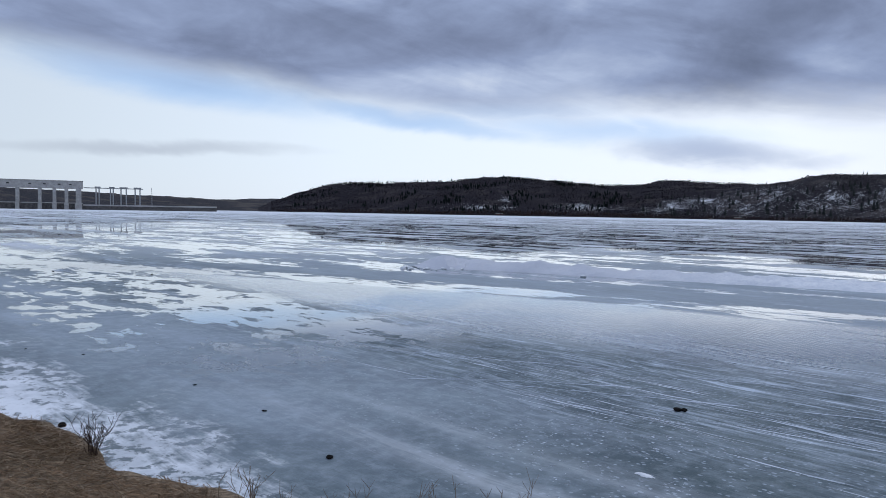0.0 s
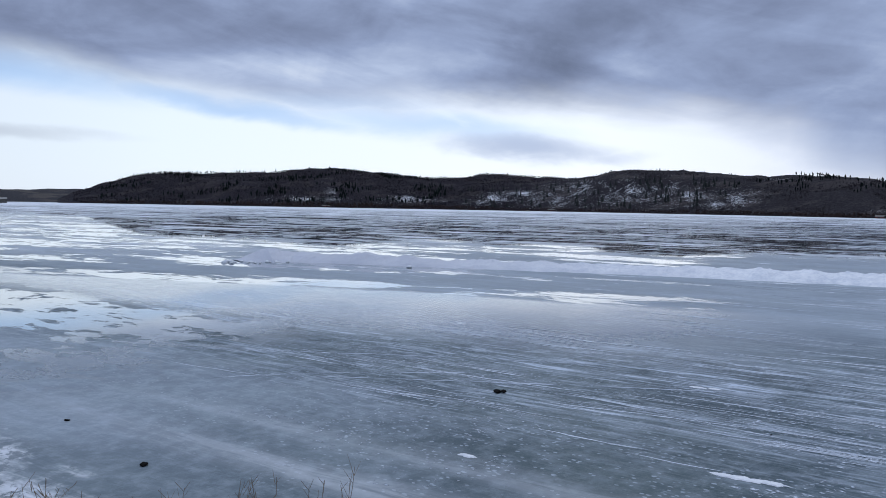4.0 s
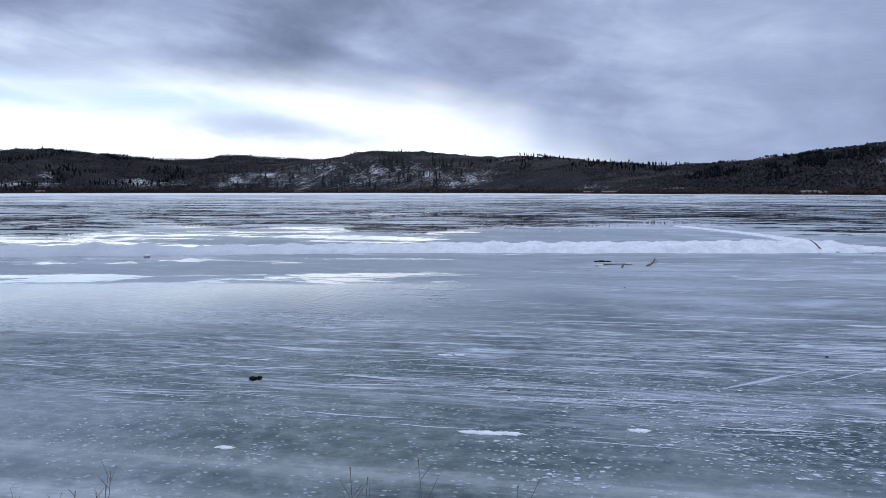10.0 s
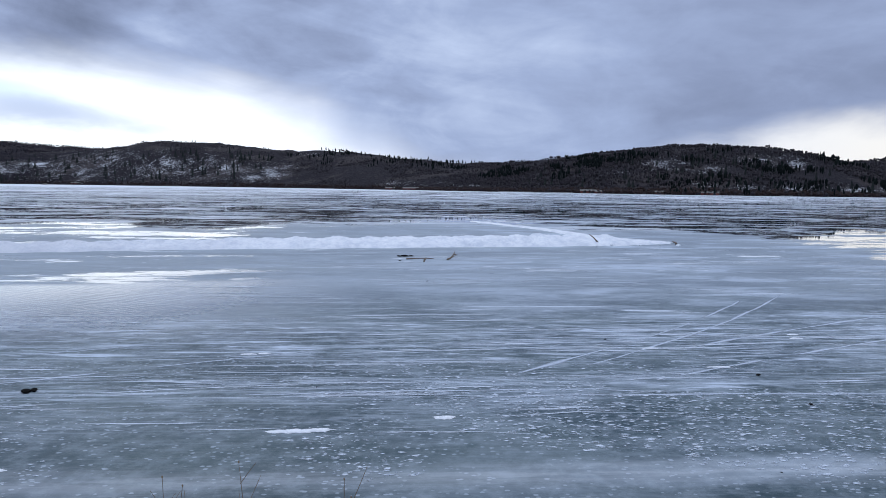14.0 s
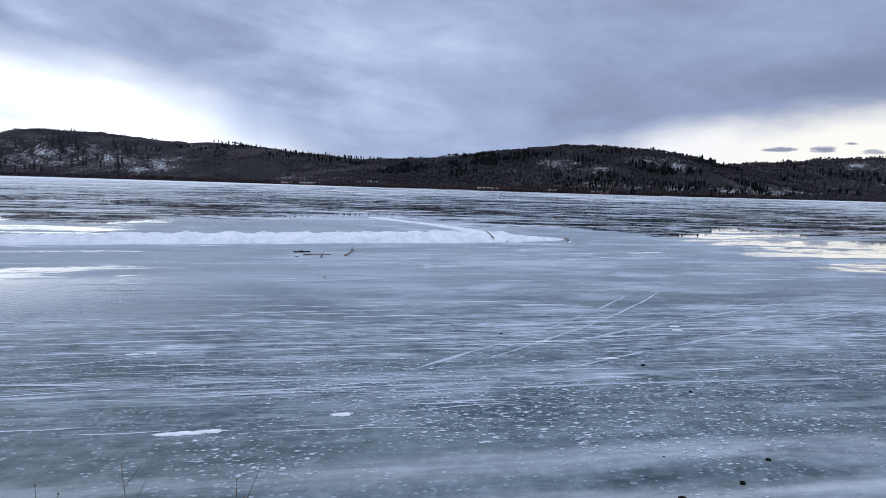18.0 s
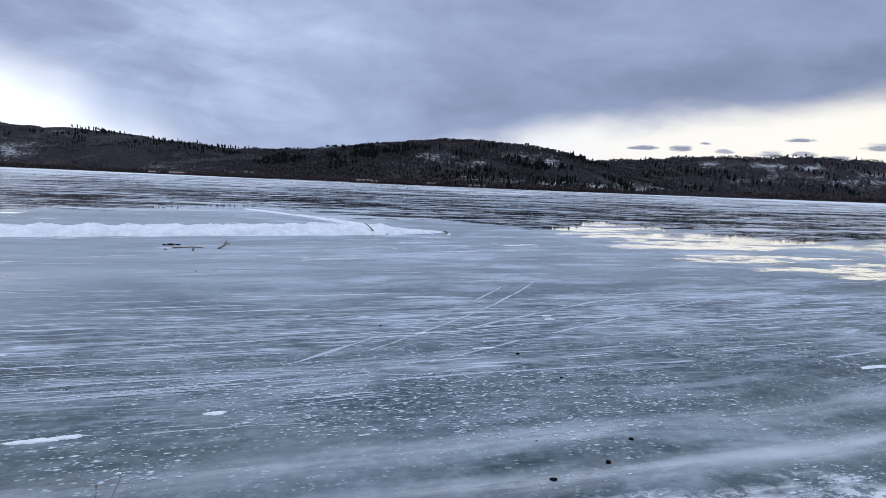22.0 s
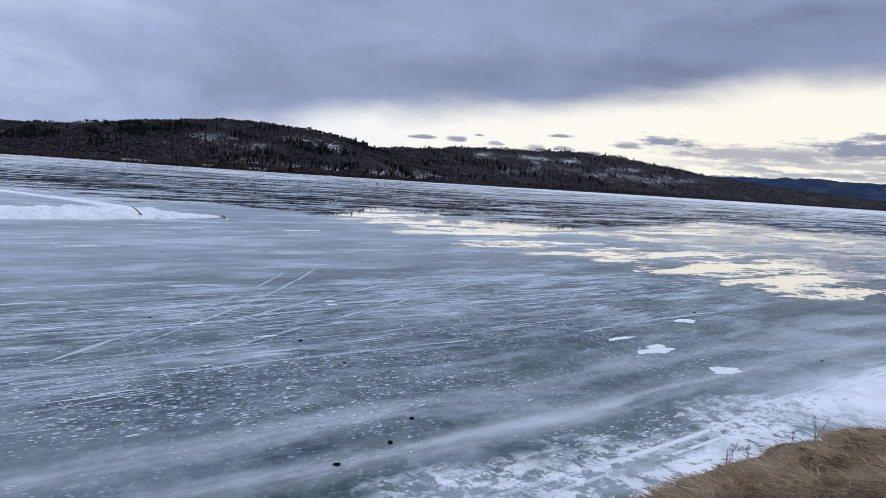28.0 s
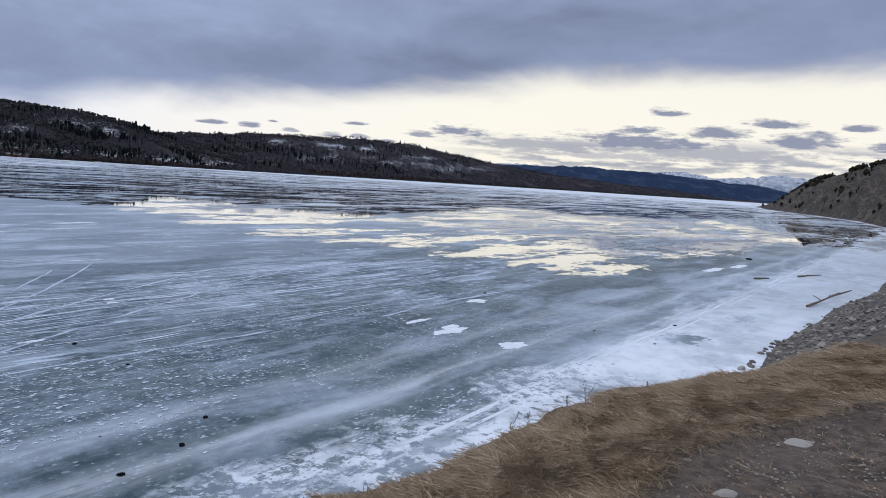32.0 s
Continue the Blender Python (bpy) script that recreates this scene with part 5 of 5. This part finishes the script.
def dirt(x, y):
    """1 on the bare trodden soil, 0 where grass grows."""
    if y > 0 or x < 0:
        return 0.0
    k = (interp1(DIRT, y)[0] - x) * 2.0 + 0.35 * fbm(x * 1.1, y * 1.1, 3.0, 3)
    return max(0.0, min(1.0, k))


verts, faces, fmat = [], [], []
for s in ss_:
    for c in cs_:
        verts.append(bank_point(s, c))
nc = len(cs_)
for i in range(len(ss_) - 1):
    for j in range(nc - 1):
        a = i * nc + j
        faces.append((a, a + 1, a + nc + 1, a + nc))
        fmat.append(1 if ss_[i] > _bs[22] else 2 if ss_[i] > _bs[15] and cs_[j] < 0 else 0)
ground_me = mesh_of("ground", verts, faces, MAT_GROUND, True)
ground_me.materials.append(MAT_BLUFF)
ground_me.materials.append(MAT_SLOPE)
thatch = []
for i, s in enumerate(ss_):
    grow = (0.8 if s < _bs[8] else 1.0) * min(max((_bs[17] - s) / 1.5, 0.0), 1.0)
    for j, c in enumerate(cs_):
        thatch.append(grow * min(max((4.0 - c) / 2.0, 0.0), 1.0) * (1.0 - dirt(*verts[i * nc + j][:2])))
ground_me.attributes.new("thatch", "FLOAT", "POINT").data.foreach_set("value", thatch)
ground_me.polygons.foreach_set("material_index", fmat)
ground = tagged(new("ground", ground_me), "brown soil bank with gravel falling to the ice", "ground", kind="structure")


def s_of(k):
    return float(_bs[k])


grass_rng = random.Random(21)


def blades(name, count, s_lo, s_hi, c_lo, c_hi, lo, hi, mat, label, upright=0.35, width=0.0035, keep=None, stray=1.0):
    verts, faces = [], []
    made = tries = 0
    while made < count and tries < count * 6:
        tries += 1
        s, c = grass_rng.uniform(s_lo, s_hi), c_lo + (c_hi - c_lo) * grass_rng.random() ** 1.1
        x, y, z = bank_point(s, c)
        if keep and grass_rng.random() > keep(x, y, c):
            continue
        made += 1
        L = grass_rng.uniform(lo, hi)
        flow = fbm(x * 0.9, y * 0.9, 2.0, 2) * 2.6 - 0.6
        ang = flow + grass_rng.gauss(0, stray)
        up = grass_rng.uniform(0.0, 1.0) ** 2 * upright + 0.05
        if c < 0.15:
            L *= 0.6
        dx, dy = math.cos(ang), math.sin(ang)
        px, py = -dy * width, dx * width
        n = len(verts)
        bend = grass_rng.uniform(0.2, 0.9)
        for k, wk in ((0, 1.0), (0.4, 0.9), (0.75, 0.6), (1.0, 0.05)):
            f = L * k
            hgt = L * up * (k * 1.5 - bend * k * k * 1.1)
            cx, cy, cz = x + dx * f, y + dy * f, z + 0.004 + max(hgt, -0.01 + 0.004 * grass_rng.random())
            verts.append((cx + px * wk, cy + py * wk, cz))
            verts.append((cx - px * wk, cy - py * wk, cz + 0.0015))
        for k in range(3):
            a = n + 2 * k
            faces.append((a, a + 1, a + 3, a + 2))
    ob = new(name, mesh_of(name, verts, faces, mat))
    return tagged(ob, label, "grass", kind="stuff")


MEADOW = (s_of(10) - 0.3, s_of(16) + 1.5)
blades("dry_grass", 80000, *MEADOW, -0.14, 2.8, 0.05, 0.15, MAT_GRASS, "matted dry straw coloured grass on the bank top", 0.22, 0.0017, keep=lambda x, y, c: max(0.004, (1.0 - dirt(x, y) * 1.1) * (0.8 + 0.7 * fbm(x * 2.6, y * 2.6, 5.0, 3))), stray=1.7)
blades("dry_grass", 16000, *MEADOW, -0.16, 2.6, 0.05, 0.15, MAT_GRASS_DARK, "darker brown grass tufts among the straw", 0.30, 0.0022, keep=lambda x, y, c: (1.0 - dirt(x, y) * 0.9) * (fbm(x * 3.1, y * 3.1, 9.0, 3) > 0.0), stray=1.7)
blades("dry_grass", 5000, *MEADOW, -0.10, 2.4, 0.06, 0.15, MAT_STRAW, "pale straw blades lying over the grass", 0.30, 0.0018, keep=lambda x, y, c: (1.0 - dirt(x, y) * 1.2) * (fbm(x * 2.1, y * 2.1, 1.0, 3) > 0.0), stray=2.0)
blades("dry_grass", 42000, s_of(3) - 1.5, s_of(7), -0.25, 1.9, 0.04, 0.12, MAT_GRASS_DARK, "short dry brown grass on the bank edge", 0.45, 0.0018, keep=lambda x, y, c: 0.75 + 0.5 * fbm(x * 1.5, y * 1.5, 4.0, 3), stray=1.8)
blades("dry_grass", 7000, s_of(3) - 1.5, s_of(7), -0.2, 1.6, 0.06, 0.15, MAT_GRASS, "paler grass tufts on the brown bank", 0.6, 0.0018, keep=lambda x, y, c: fbm(x * 2.2, y * 2.2, 7.0, 3) > 0.1, stray=1.8)
blades("dry_grass", 9000, s_of(7), s_of(10), -0.2, 2.0, 0.05, 0.15, MAT_GRASS, "short dry grass on the bank below the viewer", 0.3, 0.002)


def weed(x, y, z, h, stems, spread, label, seeds=True):
    q = random.Random(int(x * 100) + int(y * 37))
    thing = empty("dry_weed", Matrix.Translation((x, y, z)), label, "weed", "dry weeds on the bank edge")
    for _ in range(stems):
        ang = q.uniform(0, math.tau)
        lean = q.uniform(0.1, 1.0) * spread
        hh = h * q.uniform(0.6, 1.05)
        dx, dy = math.cos(ang) * lean, math.sin(ang) * lean
        kx, ky = q.gauss(0, 0.05) * hh, q.gauss(0, 0.05) * hh
        pts = [(0.01 * math.cos(ang), 0.01 * math.sin(ang), -0.02), (dx * 0.3 * hh + kx, dy * 0.3 * hh + ky, hh * 0.4), (dx * 0.7 * hh - kx * 0.6, dy * 0.7 * hh - ky * 0.6, hh * 0.75), (dx * hh, dy * hh, hh)]
        bm = bmesh.new()
        tube(bm, pts, [g * (1.15 if stems > 10 else 1.0) for g in (0.0022, 0.0018, 0.0014, 0.0009)], 5)
        stem = part("stem", bm, MAT_BROWN if stems > 10 else MAT_STALK, thing)
        for k in range(q.randint(5, 8) if stems > 10 else q.randint(2, 4)):
            f = q.uniform(0.45, 0.95)
            bx, by, bz = dx * f * hh, dy * f * hh, hh * f
            a2 = q.uniform(0, math.tau)
            l2 = h * q.uniform(0.12, 0.26)
            bm = bmesh.new()
            tube(bm, [(bx, by, bz), (bx + math.cos(a2) * l2 * 0.6, by + math.sin(a2) * l2 * 0.6, bz + l2 * 0.8)], [0.0014, 0.0008], 4)
            part("twig", bm, MAT_BROWN if stems > 10 else MAT_STALK, stem)
        if seeds:
            bm = bmesh.new()
            bmesh.ops.create_icosphere(bm, subdivisions=1, radius=0.0035, matrix=Matrix.Translation((dx * hh, dy * hh, hh)) @ Matrix.Diagonal((1, 1, 1.8, 1)))
            part("seed_head", bm, MAT_STALK, stem)


weed(-2.31, 4.72, 2.30, 0.31, 20, 0.60, "leafless branching dry weed at the bank edge", False)
weed(-1.08, 4.12, 2.34, 0.15, 8, 0.9, "low tuft of dry weed at the bank edge", False)
for x, y, h in ((-0.62, 3.95, 0.12), (-0.45, 3.86, 0.10), (-0.2, 3.72, 0.12), (0.1, 3.62, 0.09)):
    weed(x, y, 2.32, h, 3, 0.5, "thin dry grass stalks on the bank edge", False)
for x, y, h in ((-1.18, 3.74, 0.30), (-1.02, 3.70, 0.33), (-0.80, 3.68, 0.30), (-0.50, 3.60, 0.34), (-0.42, 3.58, 0.30), (-0.10, 3.56, 0.38), (0.03, 3.54, 0.35), (0.30, 3.40, 0.34), (0.42, 3.36, 0.42)):
    weed(x, y, 2.34, h, 3, 0.3, "thin upright dry grass stalks on the bank", False)
for x, y, h in ((1.20, 2.46, 0.60), (1.27, 2.40, 0.64), (1.42, 2.20, 0.58), (1.64, 1.89, 0.60)):
    weed(x, y, 2.36, h, 2, 0.08, "tall thin dry grass stalks on the bank", True)
for x, y, h, n in ((5.21, -2.33, 0.17, 3), (4.98, -2.08, 0.10, 3), (4.5, -1.5, 0.15, 4), (4.62, -1.66, 0.10, 3), (5.5, -3.0, 0.10, 2), (5.75, -3.7, 0.08, 2)):
    weed(x, y, 2.31, h, n, 0.45, "thin dry weed stalk at the bank edge")

def ground_z(x, y):
    """Height of the bank top at a place near the camera."""
    best = None
    for k in range(700):
        s = s_of(5) + (s_of(18) - s_of(5)) * k / 699
        px, py, pz = bank_point(s, 0.001)
        c = ((px - x) + (py - y)) * 0.7071
        off = abs((px - x) - (py - y))
        if c > 0 and (best is None or off < best[0]):
            best = (off, s, c)
    return bank_point(best[1], best[2])[2]


# stones on the bank
for x, y, s, f in ((4.30, -3.55, 0.105, 0.55), (3.41, -2.42, 0.07, 0.8), (3.95, -2.5, 0.028, 0.6), (4.9, -4.4, 0.04, 0.5), (3.0, -2.6, 0.03, 0.6), (3.7, -3.2, 0.025, 0.6)):
    z = ground_z(x, y)
    stone(R_PALE, x, y, z + s * f * 0.1, s, "pale flat stone lying in the bare soil", "stone", "stones in the soil", "pale_stone", f)
rip = random.Random(5)
count = 0
while count < 290:
    s = rip.uniform(s_of(15) + 0.2, s_of(21))
    k = rip.random() ** 1.6
    x, y, z = bank_point(s, -0.93 + 0.7 * k)
    size = rip.uniform(0.03, 0.095) * (1.25 - 0.7 * k)
    stone(R_GREY if rip.random() < 0.85 else R_PALE, x, y, max(z, 0.0) + size * 0.15, size, "rough grey stone on the eroded shore", "stone", "shore stones", "shore_stone", 0.9)
    count += 1


def gravel(name, count, s_lo, s_hi, c_lo, c_hi, lo, hi, keep=None, label="scattered gravel on the bare soil"):
    verts, faces = [], []
    made = tries = 0
    while made < count and tries < count * 8:
        tries += 1
        x, y, z = bank_point(rip.uniform(s_lo, s_hi), rip.uniform(c_lo, c_hi))
        if z < 0.01 or (keep and rip.random() > keep(x, y)):
            continue
        made += 1
        r = lo + (hi - lo) * rip.random() ** 3
        n = len(verts)
        for d in ((1, 0, 0), (0, 1, 0), (-1, 0, 0), (0, -1, 0), (0, 0, 0.8), (0, 0, -0.6)):
            verts.append((x + d[0] * r * rip.uniform(0.6, 1.2), y + d[1] * r * rip.uniform(0.6, 1.2), z + r * 0.3 + d[2] * r * rip.uniform(0.5, 1.0)))
        for k in range(4):
            faces.append((n + k, n + (k + 1) % 4, n + 4))
            faces.append((n + (k + 1) % 4, n + k, n + 5))
    return tagged(new(name, mesh_of(name, verts, faces, MAT_GRAVEL)), label, "gravel", kind="stuff")


gravel("gravel", 15000, s_of(9), s_of(17), 0.2, 4.5, 0.003, 0.017, dirt)
gravel("gravel", 11000, s_of(14), s_of(22), -0.98, -0.02, 0.012, 0.10, label="loose stones and gravel on the eroded slope")

# shrubs and small trees on the bluff
shrub_spots = []
sr = random.Random(31)
for _ in range(34):
    s = sr.uniform(s_of(24), s_of(30))
    shrub_spots.append((*bank_point(s, sr.uniform(-0.12, 6)), sr.uniform(1.0, 2.4)))
for i, (x, y, z, h) in enumerate(shrub_spots):
    m = Matrix.LocRotScale((x, y, z - 0.1), Euler((0, 0, sr.uniform(0, 6))), None)
    ob = copy_thing(protos[i % 5], m)
    ob.scale = (h * 1.5, h * 1.5, h * 1.2)
    tagged(ob, "small dark pine on the crest of the eroded bluff", "tree", "pines on the bluff")
bushes = []
for _ in range(4200):
    sv, cv = sr.uniform(s_of(23), s_of(30)), sr.uniform(-0.22, 8) if sr.random() < 0.93 else sr.uniform(-0.85, 0.0)
    bx, by, bz = bank_point(sv, cv)
    if fbm(bx * 0.05, by * 0.05, 5.0, 4) > (0.0 if cv > -0.25 else 0.22):
        bushes.append((bx, by, bz, sr.uniform(0.7, 2.9)))
spindles("bluff_bushes", bushes, MAT_SCRUB, "dark bushes crowding the crest of the bluff", 0.9, 5)
